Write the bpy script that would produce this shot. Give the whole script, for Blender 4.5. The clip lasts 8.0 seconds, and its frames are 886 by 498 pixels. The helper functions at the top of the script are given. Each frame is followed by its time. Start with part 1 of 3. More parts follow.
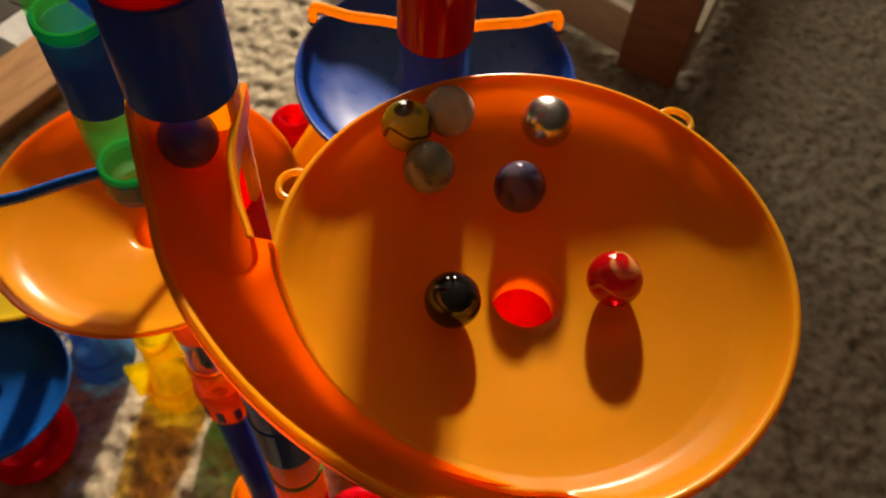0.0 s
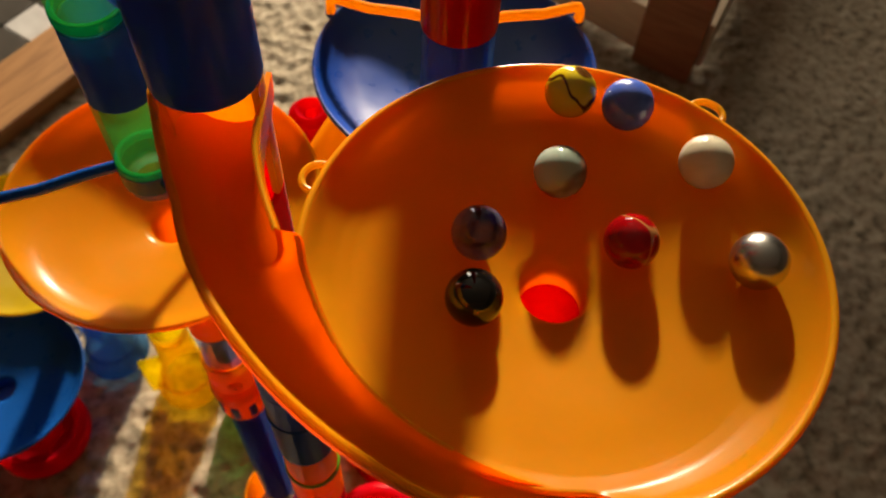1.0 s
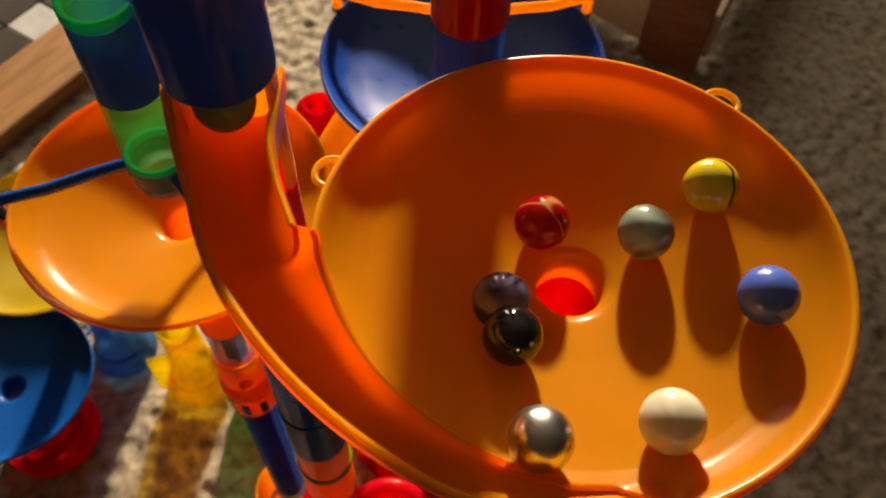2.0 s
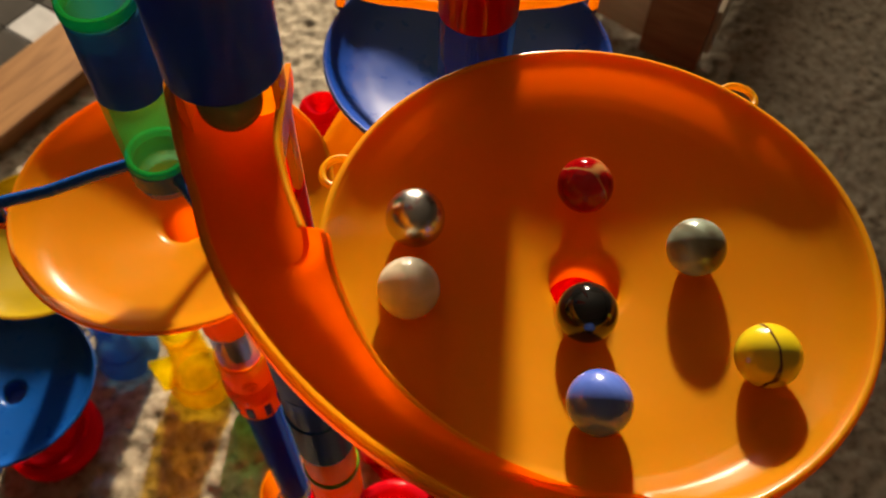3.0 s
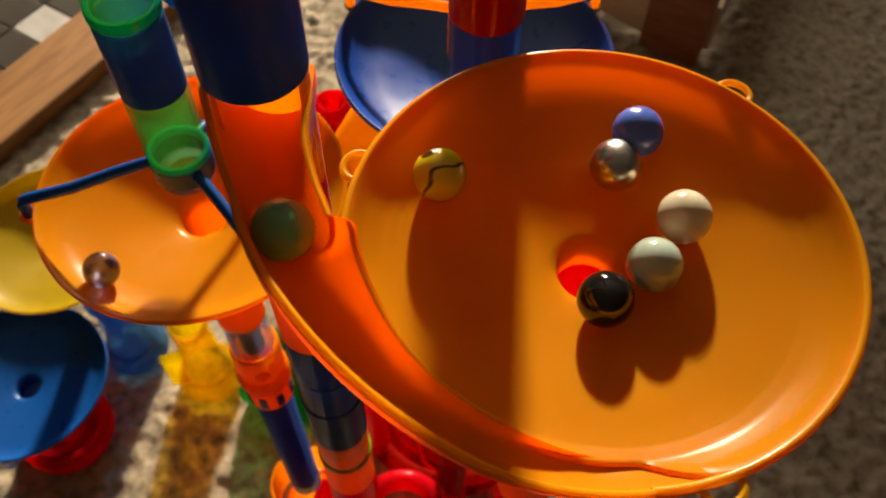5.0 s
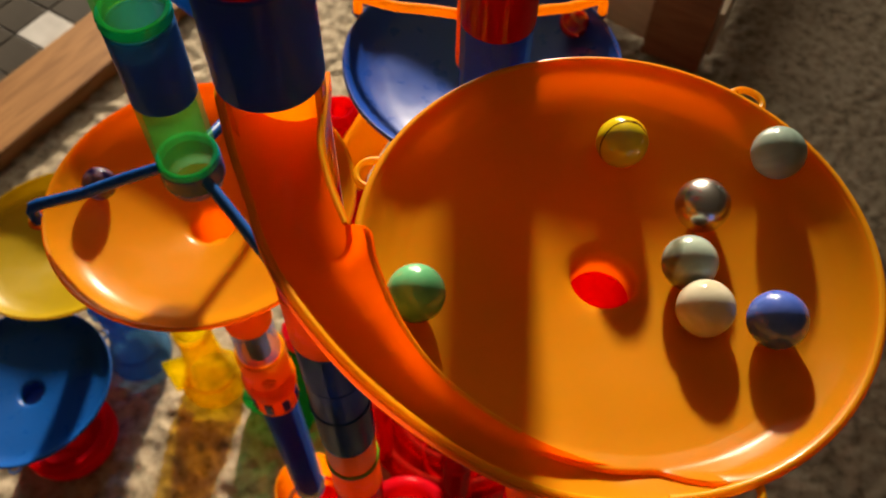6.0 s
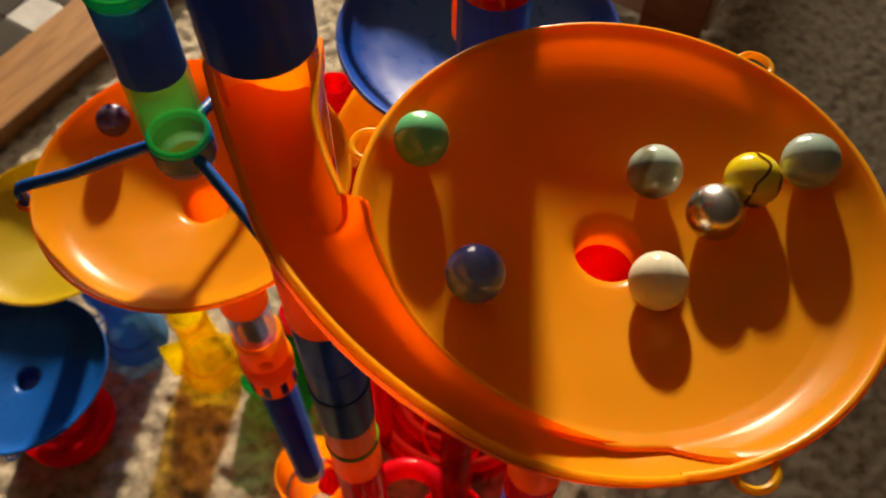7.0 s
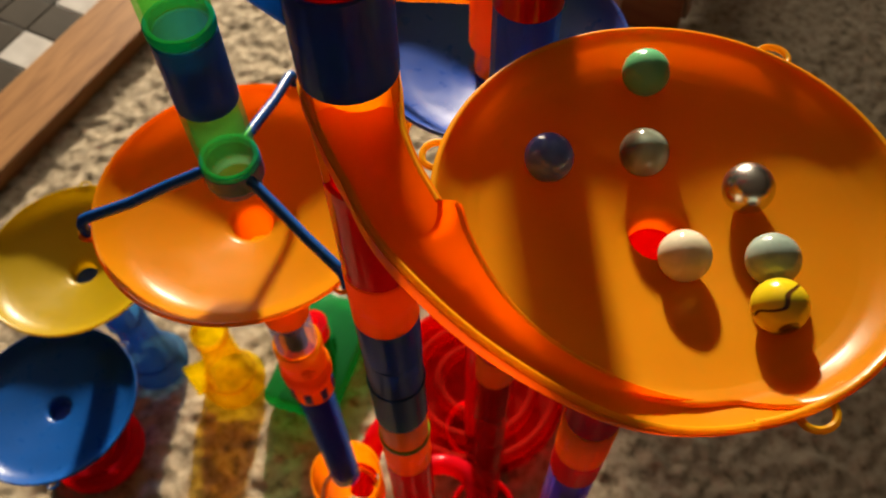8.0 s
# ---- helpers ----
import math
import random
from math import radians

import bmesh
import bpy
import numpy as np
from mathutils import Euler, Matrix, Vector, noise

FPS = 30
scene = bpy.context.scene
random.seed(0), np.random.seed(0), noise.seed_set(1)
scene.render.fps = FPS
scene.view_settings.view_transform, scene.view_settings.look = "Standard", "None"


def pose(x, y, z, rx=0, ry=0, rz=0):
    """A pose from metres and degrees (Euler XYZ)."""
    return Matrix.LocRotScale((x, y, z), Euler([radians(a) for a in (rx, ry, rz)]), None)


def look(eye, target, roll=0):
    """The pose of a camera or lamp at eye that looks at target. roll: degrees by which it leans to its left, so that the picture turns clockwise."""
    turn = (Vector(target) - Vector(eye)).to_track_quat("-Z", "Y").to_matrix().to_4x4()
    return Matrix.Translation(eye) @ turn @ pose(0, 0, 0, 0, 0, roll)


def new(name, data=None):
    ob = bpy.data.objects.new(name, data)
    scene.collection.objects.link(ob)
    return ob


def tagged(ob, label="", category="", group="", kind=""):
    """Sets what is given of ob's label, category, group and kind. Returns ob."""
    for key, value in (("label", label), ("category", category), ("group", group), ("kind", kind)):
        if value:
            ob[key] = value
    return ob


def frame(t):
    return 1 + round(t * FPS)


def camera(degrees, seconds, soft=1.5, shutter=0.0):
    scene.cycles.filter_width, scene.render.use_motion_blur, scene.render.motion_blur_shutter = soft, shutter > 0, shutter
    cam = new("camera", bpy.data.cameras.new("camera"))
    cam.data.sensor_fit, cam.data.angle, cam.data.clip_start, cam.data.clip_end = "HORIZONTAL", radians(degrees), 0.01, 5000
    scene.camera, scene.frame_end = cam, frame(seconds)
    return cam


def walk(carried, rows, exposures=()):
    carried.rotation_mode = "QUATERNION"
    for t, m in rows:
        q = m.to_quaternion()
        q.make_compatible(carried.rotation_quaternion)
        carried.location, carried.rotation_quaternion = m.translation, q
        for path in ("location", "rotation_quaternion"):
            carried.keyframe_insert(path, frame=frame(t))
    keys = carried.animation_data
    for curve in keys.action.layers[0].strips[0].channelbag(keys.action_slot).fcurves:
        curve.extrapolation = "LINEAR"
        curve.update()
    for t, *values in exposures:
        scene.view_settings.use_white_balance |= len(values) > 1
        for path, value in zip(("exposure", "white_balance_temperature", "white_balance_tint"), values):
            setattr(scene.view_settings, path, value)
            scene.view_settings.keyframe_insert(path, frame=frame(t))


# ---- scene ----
cam = camera(56.04, 8.0, soft=2.0)
FLOOR_TO_RIM = 0.712          # height of the large orange funnel's rim over the carpet
PATH = [
    (0.0, -0.0336, -0.1257, 0.9018, 34.06, -2.52, 0.00),
    (0.5, -0.0371, -0.1242, 0.9013, 33.99, -2.26, 0.42),
    (1.0, -0.0381, -0.1233, 0.8970, 33.76, -2.04, 0.49),
    (1.5, -0.0391, -0.1239, 0.8971, 33.54, -1.71, 0.32),
    (3.0, -0.0440, -0.1189, 0.8905, 33.38, -1.16, -0.25),
    (3.5, -0.0433, -0.1190, 0.8917, 33.38, -1.19, -0.55),
    (4.0, -0.0428, -0.1240, 0.8964, 33.02, -0.96, -0.84),
    (4.5, -0.0449, -0.1288, 0.9010, 33.02, -0.86, -0.61),
    (6.0, -0.0518, -0.1283, 0.9015, 33.53, -0.88, -0.49),
    (6.5, -0.0522, -0.1256, 0.8934, 32.81, -0.79, -0.73),
    (7.0, -0.0525, -0.1260, 0.8932, 32.36, -0.69, -1.19),
    (7.5, -0.0559, -0.1293, 0.9154, 32.60, -0.39, -2.69),
    (8.0, -0.0789, -0.1396, 0.9133, 32.59, 0.92, -5.52),
]
walk(cam, [(t, pose(x, y, z, rx, ry, rz)) for t, x, y, z, rx, ry, rz in PATH])
cam.data.dof.use_dof = True
cam.data.dof.focus_distance = 0.25
cam.data.dof.aperture_fstop = 21.0

# ---- light: low sun through the window in the far wall, sky behind it ----
SUN_AZIMUTH, SUN_HEIGHT = 3.5, 18.0     # degrees from +y towards +x; over the horizon
scene.view_settings.exposure = 0.8
world = bpy.data.worlds.new("sky")
scene.world = world
world.use_nodes = True
sky = world.node_tree.nodes.new("ShaderNodeTexSky")
sky.sky_type = "NISHITA"
sky.sun_disc = False
sky.sun_elevation = radians(SUN_HEIGHT)
sky.sun_rotation = radians(SUN_AZIMUTH)
world.node_tree.links.new(sky.outputs[0], world.node_tree.nodes["Background"].inputs[0])
world.node_tree.nodes["Background"].inputs[1].default_value = 0.05
sun = new("sun", bpy.data.lights.new("sun", "SUN"))
sun.data.energy = 5.8
sun.data.angle = radians(3.4)
sun.data.color = (1.0, 0.84, 0.62)
az, el = radians(SUN_AZIMUTH), radians(SUN_HEIGHT)
sun.matrix_world = look((0, 0, 0), (-math.sin(az) * math.cos(el), -math.cos(az) * math.cos(el), -math.sin(el)))
window_light = new("window_light", bpy.data.lights.new("window_light", "AREA"))
window_light.data.shape = "RECTANGLE"
window_light.data.size, window_light.data.size_y = 1.0, 1.75
window_light.data.energy = 18.0
window_light.data.color = (1.0, 0.87, 0.68)
window_light.matrix_world = look((-0.265, 2.66, 1.0), (-0.1, 0.0, 0.5))


# ---- materials ----
def material(name, rough=0.3, **values):
    m = bpy.data.materials.new(name)
    m.use_nodes = True
    p = m.node_tree.nodes["Principled BSDF"]
    p.inputs["Roughness"].default_value = rough
    for key, value in values.items():
        p.inputs[key.replace("_", " ")].default_value = value
    return m, m.node_tree.nodes, m.node_tree.links, p


def noise_node(n, l, scale, detail=3.0, coords="Object"):
    tc = n.new("ShaderNodeTexCoord")
    t = n.new("ShaderNodeTexNoise")
    t.inputs["Scale"].default_value = scale
    t.inputs["Detail"].default_value = detail
    l.new(tc.outputs[coords], t.inputs["Vector"])
    return t


def ramp_node(n, l, source, stops):
    r = n.new("ShaderNodeValToRGB")
    r.color_ramp.elements[0].position, r.color_ramp.elements[0].color = stops[0][0], (*stops[0][1], 1)
    r.color_ramp.elements[1].position, r.color_ramp.elements[1].color = stops[-1][0], (*stops[-1][1], 1)
    for pos, col in stops[1:-1]:
        r.color_ramp.elements.new(pos).color = (*col, 1)
    l.new(source, r.inputs[0])
    return r


def bump_node(n, l, source, p, strength, distance):
    b = n.new("ShaderNodeBump")
    b.inputs["Strength"].default_value = strength
    b.inputs["Distance"].default_value = distance
    l.new(source, b.inputs["Height"])
    l.new(b.outputs[0], p.inputs["Normal"])
    return b


def shade(c, k):
    return tuple(min(1.0, a * k) for a in c)


def plastic(name, color, rough=0.28, through_light=0.25, glow_color=None, gloss=0.3):
    """Moulded toy plastic: glossy, slightly scuffed, and letting some light through its wall."""
    m, n, l, p = material(name, rough)
    big = noise_node(n, l, 22.0, 2.0)
    col = ramp_node(n, l, big.outputs[0], [(0.3, shade(color, 0.92)), (0.7, shade(color, 1.05))])
    l.new(col.outputs[0], p.inputs["Base Color"])
    fine = noise_node(n, l, 110.0, 3.0)
    rr = ramp_node(n, l, fine.outputs[0], [(0.35, (rough * 0.9,) * 3), (0.75, (rough * 1.15,) * 3)])
    l.new(rr.outputs[0], p.inputs["Roughness"])
    bump_node(n, l, big.outputs[0], p, 0.08, 0.002)
    p.inputs["Specular IOR Level"].default_value = gloss
    if through_light > 0:
        tr = n.new("ShaderNodeBsdfTranslucent")
        tr.inputs[0].default_value = (*(glow_color or color), 1)
        mix = n.new("ShaderNodeMixShader")
        mix.inputs[0].default_value = through_light
        l.new(p.outputs[0], mix.inputs[1])
        l.new(tr.outputs[0], mix.inputs[2])
        l.new(mix.outputs[0], n["Material Output"].inputs[0])
    return m


def clear_plastic(name, color, solid=0.45, rough=0.12):
    """Tinted see-through plastic with a glossy skin, which casts a coloured shade."""
    m, n, l, p = material(name, rough)
    p.inputs["Base Color"].default_value = (*color, 1)
    p.inputs["Specular IOR Level"].default_value = 0.35
    fine = noise_node(n, l, 300.0, 3.0)
    rr = ramp_node(n, l, fine.outputs[0], [(0.35, (rough * 0.7,) * 3), (0.75, (rough * 1.8,) * 3)])
    l.new(rr.outputs[0], p.inputs["Roughness"])
    clear = n.new("ShaderNodeBsdfTransparent")
    clear.inputs[0].default_value = (*color, 1)
    glow = n.new("ShaderNodeBsdfTranslucent")
    glow.inputs[0].default_value = (*color, 1)
    body = n.new("ShaderNodeMixShader")
    body.inputs[0].default_value = 0.5
    l.new(p.outputs[0], body.inputs[1])
    l.new(glow.outputs[0], body.inputs[2])
    mix = n.new("ShaderNodeMixShader")
    mix.inputs[0].default_value = solid
    l.new(clear.outputs[0], mix.inputs[1])
    l.new(body.outputs[0], mix.inputs[2])
    l.new(mix.outputs[0], n["Material Output"].inputs[0])
    return m


def glass_marble(name, color, swirl, rough=0.03, clear=0.8, line=False):
    """Clear coloured glass with clouds of a second colour, or with one thin ribbon of it."""
    m, n, l, p = material(name, rough)
    t = noise_node(n, l, 28.0 if line else 70.0, 2.0)
    t.inputs["Distortion"].default_value = 0.6 if line else 1.6
    stops = [(0.474, color), (0.482, swirl), (0.490, swirl), (0.498, color)] if line else [(0.42, color), (0.58, swirl)]
    c = ramp_node(n, l, t.outputs[0], stops)
    l.new(c.outputs[0], p.inputs["Base Color"])
    p.inputs["Transmission Weight"].default_value = clear
    p.inputs["IOR"].default_value = 1.5
    return m


def swirl_marble(name, stops, scale=60.0, distortion=2.0, rough=0.12, sheen=0.0):
    m, n, l, p = material(name, rough)
    t = noise_node(n, l, scale, 2.5)
    t.inputs["Distortion"].default_value = distortion
    c = ramp_node(n, l, t.outputs[0], stops)
    l.new(c.outputs[0], p.inputs["Base Color"])
    p.inputs["Coat Weight"].default_value = 0.6
    p.inputs["Coat Roughness"].default_value = 0.05
    if sheen:
        p.inputs["Subsurface Weight"].default_value = sheen
        p.inputs["Subsurface Radius"].default_value = (0.006, 0.005, 0.003)
    return m


def carpet_material():
    m, n, l, p = material("carpet_wool", 0.95)
    a = noise_node(n, l, 90.0, 5.0)
    b = noise_node(n, l, 7.0, 3.0)
    c1 = ramp_node(n, l, a.outputs[0], [(0.3, (0.20, 0.155, 0.100)), (0.5, (0.43, 0.35, 0.245)), (0.8, (0.56, 0.48, 0.36))])
    c2 = ramp_node(n, l, b.outputs[0], [(0.3, (0.86, 0.84, 0.80)), (0.7, (1.0, 1.0, 1.0))])
    mul = n.new("ShaderNodeMixRGB")
    mul.blend_type = "MULTIPLY"
    mul.inputs[0].default_value = 1.0
    l.new(c1.outputs[0], mul.inputs[1])
    l.new(c2.outputs[0], mul.inputs[2])
    l.new(mul.outputs[0], p.inputs["Base Color"])
    fine = noise_node(n, l, 700.0, 4.0)
    bump_node(n, l, fine.outputs[0], p, 0.9, 0.003)
    return m


def wood_material(name, light, dark, scale=9.0, rough=0.45):
    m, n, l, p = material(name, rough)
    tc = n.new("ShaderNodeTexCoord")
    mp = n.new("ShaderNodeMapping")
    mp.inputs["Scale"].default_value = (1.0, 9.0, 9.0)
    l.new(tc.outputs["Object"], mp.inputs[0])
    t = n.new("ShaderNodeTexNoise")
    t.inputs["Scale"].default_value = scale
    t.inputs["Detail"].default_value = 6.0
    t.inputs["Distortion"].default_value = 0.8
    l.new(mp.outputs[0], t.inputs["Vector"])
    c = ramp_node(n, l, t.outputs[0], [(0.3, dark), (0.6, light), (0.8, shade(light, 1.1))])
    l.new(c.outputs[0], p.inputs["Base Color"])
    bump_node(n, l, t.outputs[0], p, 0.15, 0.002)
    return m


def rough_material(name, a, b, scale, rough, bump=0.2, dist=0.002):
    m, n, l, p = material(name, rough)
    t = noise_node(n, l, scale, 5.0)
    c = ramp_node(n, l, t.outputs[0], [(0.3, a), (0.7, b)])
    l.new(c.outputs[0], p.inputs["Base Color"])
    bump_node(n, l, t.outputs[0], p, bump, dist)
    return m


ORANGE = plastic("orange_plastic", (0.80, 0.390, 0.008), 0.24, 0.63, (0.99, 0.325, 0.0), 0.15)
AMBER = plastic("amber_plastic", (0.85, 0.48, 0.010), 0.22, 0.55, (0.98, 0.50, 0.004), 0.4)
BLUE = plastic("blue_plastic", (0.005, 0.060, 0.40), 0.30, 0.12, (0.01, 0.10, 0.55), 0.7)
TUBE_BLUE = plastic("blue_tube_plastic", (0.035, 0.130, 0.37), 0.13, 0.5, (0.05, 0.28, 0.64), 0.22)
TUBE_ORANGE = plastic("orange_tube_plastic", (0.95, 0.42, 0.008), 0.26, 0.66, (1.0, 0.48, 0.006), 0.12)
DEEP_RED = plastic("deep_red_plastic", (0.52, 0.003, 0.004), 0.10, 0.5, (0.92, 0.012, 0.01), 0.5)
SKY_BLUE = plastic("light_blue_plastic", (0.006, 0.075, 0.33), 0.26, 0.1, (0.01, 0.16, 0.62), 0.4)
POOL_BLUE = plastic("mid_blue_plastic", (0.004, 0.058, 0.26), 0.30, 0.04, None, 0.25)
RED = plastic("red_plastic", (0.55, 0.005, 0.016), 0.12, 0.55, (0.95, 0.02, 0.03), 0.12)
YELLOW = plastic("yellow_plastic", (0.42, 0.30, 0.004), 0.34, 0.45, (0.8, 0.58, 0.004), 0.3)
PURPLE = plastic("purple_plastic", (0.26, 0.008, 0.10), 0.2, 0.6, (0.9, 0.03, 0.28), 0.1)
CLEAR_RED = clear_plastic("clear_red_plastic", (0.84, 0.035, 0.02), 0.22)
CLEAR_BLUE = clear_plastic("clear_blue_plastic", (0.30, 0.50, 0.86), 0.16)
CLEAR_GREEN = clear_plastic("clear_green_plastic", (0.55, 0.90, 0.52), 0.05)
DEEP_GREEN = clear_plastic("deep_green_plastic", (0.06, 0.50, 0.17), 0.3)
LIME = plastic("lime_plastic", (0.26, 0.60, 0.03), 0.3, 0.5)
CLEAR_TEAL = clear_plastic("clear_teal_plastic", (0.005, 0.42, 0.50), 0.75)
CLEAR_YELLOW = clear_plastic("clear_yellow_plastic", (0.93, 0.76, 0.03), 0.2)
CLEAR_VIOLET = clear_plastic("clear_purple_plastic", (0.46, 0.34, 0.72), 0.3)
CLEAR_NAVY = clear_plastic("clear_dark_blue_plastic", (0.20, 0.42, 0.66), 0.25)
CLEAR_GREY = clear_plastic("clear_violet_plastic", (0.62, 0.64, 0.78), 0.2)
CARPET = carpet_material()
PLANK = wood_material("oak_board", (0.34, 0.165, 0.055), (0.21, 0.092, 0.028))
DARK_WOOD = wood_material("red_brown_wood", (0.34, 0.14, 0.060), (0.22, 0.085, 0.035))
DARK_BOARD = wood_material("dark_floorboard", (0.060, 0.034, 0.020), (0.030, 0.017, 0.010))
PALE_WOOD = wood_material("pale_wood", (0.72, 0.60, 0.43), (0.62, 0.49, 0.33))
TILE = rough_material("dark_stone_tile", (0.034, 0.027, 0.020), (0.055, 0.045, 0.035), 14.0, 0.4, 0.05)
# same stone where sun falls on it, the light put into the colour
SUNLIT_TILE = rough_material("sunlit_stone_tile", (0.42, 0.40, 0.385), (0.55, 0.53, 0.51), 30.0, 0.3, 0.05)
GROUT = rough_material("grey_grout", (0.03, 0.025, 0.02), (0.05, 0.043, 0.036), 60.0, 0.9)
PLASTER = rough_material("wall_plaster", (0.22, 0.18, 0.14), (0.27, 0.22, 0.17), 9.0, 0.9)
WHITE_PAINT = rough_material("white_paint", (0.56, 0.53, 0.48), (0.62, 0.59, 0.54), 12.0, 0.5)


# ---- mesh helpers ----
def finish(name, bm, mat, smooth=True):
    me = bpy.data.meshes.new(name)
    bmesh.ops.recalc_face_normals(bm, faces=bm.faces)
    bm.to_mesh(me)
    bm.free()
    for f in me.polygons:
        f.use_smooth = smooth
    if smooth:
        me.set_sharp_from_angle(angle=radians(40))
    me.materials.append(mat)
    return me


def part(name, bm, mat, parent=None, label="", smooth=True):
    ob = new(name, finish(name, bm, mat, smooth))
    if parent is not None:
        ob.parent = parent
    if label:
        tagged(ob, label)
    return ob


def thing(name, x, y, z, label, category, group="", turn=0.0):
    ob = new(name)
    ob.empty_display_size = 0.02
    ob.matrix_world = pose(x, y, z, 0, 0, turn)
    return tagged(ob, label, category, group)


def revolve(profile, segments=64, bm=None, cx=0.0, cy=0.0, span=None, closed=True):
    """A closed ring of (r, z) points turned about the vertical through (cx, cy); span: the degrees covered."""
    bm = bm or bmesh.new()
    full = span is None
    a0, a1 = (0.0, 360.0) if full else span
    steps = segments if full else segments + 1
    rings = []
    for i in range(steps):
        a = radians(a0 + (a1 - a0) * i / segments)
        rings.append([bm.verts.new((cx + r * math.cos(a), cy + r * math.sin(a), z)) for r, z in profile])
    k = len(profile)
    for i in range(segments):
        p, q = rings[i], rings[(i + 1) % steps]
        for j in range(k if closed else k - 1):
            bm.faces.new((p[j], q[j], q[(j + 1) % k], p[(j + 1) % k]))
    if not full and closed:
        bm.faces.new(rings[0])
        bm.faces.new(list(reversed(rings[-1])))
    return bm


def ring_profile(ro, ri, z0, z1, e=0.0006):
    return [(ro, z0 + e), (ro, z1 - e), (ro - e, z1), (ri + e, z1), (ri, z1 - e), (ri, z0 + e), (ri + e, z0), (ro - e, z0)]


def tube_bm(ro, ri, z0, z1, segments=40, cx=0.0, cy=0.0):
    return revolve(ring_profile(ro, ri, z0, z1), segments, None, cx, cy)


def sweep(points, radius, sides=12, bm=None, flatten=1.0, caps=True):
    """A round rod along points."""
    bm = bm or bmesh.new()
    pts = [Vector(p) for p in points]
    rings, side = [], None
    for i, p in enumerate(pts):
        d = (pts[min(i + 1, len(pts) - 1)] - pts[max(i - 1, 0)]).normalized()
        if side is None:
            side = d.orthogonal().normalized()
        side = (side - d * side.dot(d)).normalized()
        up = d.cross(side)
        rings.append([bm.verts.new(p + (side * math.cos(2 * math.pi * k / sides) + up * math.sin(2 * math.pi * k / sides) * flatten) * radius)
                      for k in range(sides)])
    for p, q in zip(rings, rings[1:]):
        for k in range(sides):
            bm.faces.new((p[k], p[(k + 1) % sides], q[(k + 1) % sides], q[k]))
    if caps:
        bm.faces.new(rings[0][::-1])
        bm.faces.new(rings[-1])
    return bm


def box(bm, x0, y0, z0, x1, y1, z1, bevel=0.0):
    made = bmesh.ops.create_cube(bm, size=1.0, matrix=Matrix.Translation(((x0 + x1) / 2, (y0 + y1) / 2, (z0 + z1) / 2))
                                 @ Matrix.Diagonal((x1 - x0, y1 - y0, z1 - z0, 1)))
    if bevel:
        edges = list({e for v in made["verts"] for e in v.link_edges})
        bmesh.ops.bevel(bm, geom=edges, offset=bevel, segments=2, affect="EDGES", profile=0.5)
    return bm


def glide(keys, t):
    """Values at t of rows (t, ...), with smooth slopes through the rows."""
    ts = [k[0] for k in keys]
    if t <= ts[0]:
        return list(keys[0][1:])
    if t >= ts[-1]:
        return list(keys[-1][1:])
    i = max(j for j in range(len(ts) - 1) if ts[j] <= t)
    h, out = ts[i + 1] - ts[i], []
    s = (t - ts[i]) / h

    def slope(j, c):
        a, b = max(j - 1, 0), min(j + 1, len(ts) - 1)
        return (keys[b][c] - keys[a][c]) / (ts[b] - ts[a])
    for c in range(1, len(keys[0])):
        out.append((2 * s**3 - 3 * s**2 + 1) * keys[i][c] + (s**3 - 2 * s**2 + s) * h * slope(i, c)
                   + (3 * s**2 - 2 * s**3) * keys[i + 1][c] + (s**3 - s**2) * h * slope(i + 1, c))
    return out


def on_profile(profile, r):
    """Height of a funnel's inner face at radius r; profile from the hole outwards."""
    if r <= profile[0][0]:
        return profile[0][1]
    for (r0, z0), (r1, z1) in zip(profile, profile[1:]):
        if r <= r1:
            return z0 + (z1 - z0) * (r - r0) / (r1 - r0)
    return profile[-1][1]


# ---- the room ----
def build_carpet():
    xs = np.concatenate([np.linspace(-3.0, -0.75, 12)[:-1], np.arange(-0.75, 0.85, 0.0042), np.linspace(0.86, 3.0, 12)])
    ys = np.concatenate([np.linspace(-0.30, -0.02, 10)[:-1], np.arange(-0.02, 1.35, 0.0042), np.linspace(1.36, 2.74, 12)])
    verts = []
    for y in ys:
        for x in xs:
            z = -0.004
            if -0.75 < x < 0.85 and -0.02 < y < 1.35:
                a = noise.noise((x * 62.0, y * 62.0, 0.3))
                b = noise.noise((x * 150.0, y * 150.0, 4.3))
                z += 0.0034 * (abs(a) ** 0.8) * (1 if a > 0 else -1) + 0.0019 * b
            verts.append((x, y, z))
    nx, ny = len(xs), len(ys)
    faces = [(j * nx + i, j * nx + i + 1, (j + 1) * nx + i + 1, (j + 1) * nx + i) for j in range(ny - 1) for i in range(nx - 1)]
    me = bpy.data.meshes.new("floor")
    me.from_pydata(verts, [], faces)
    for f in me.polygons:
        f.use_smooth = True
    me.materials.append(CARPET)
    tagged(new("floor", me), "beige deep-pile wool carpet with lumpy tufts", "carpet", kind="structure")


def build_boards():
    """Dark floorboards beyond the carpet's edge, behind the viewer."""
    base = tagged(part("floor_boards", box(bmesh.new(), -3.0, -2.6, -0.03, 3.0, -0.30, -0.006), DARK_BOARD, smooth=False), "dark stained wooden floorboards", "floor", kind="structure")
    me = finish("board", box(bmesh.new(), -3.0, 0.002, -0.006, 3.0, 0.128, -0.002, 0.0008), DARK_BOARD, False)
    for i in range(17):
        ob = new("board", me)
        ob.parent = base
        ob.location = (0, -2.55 + 0.13 * i, 0)


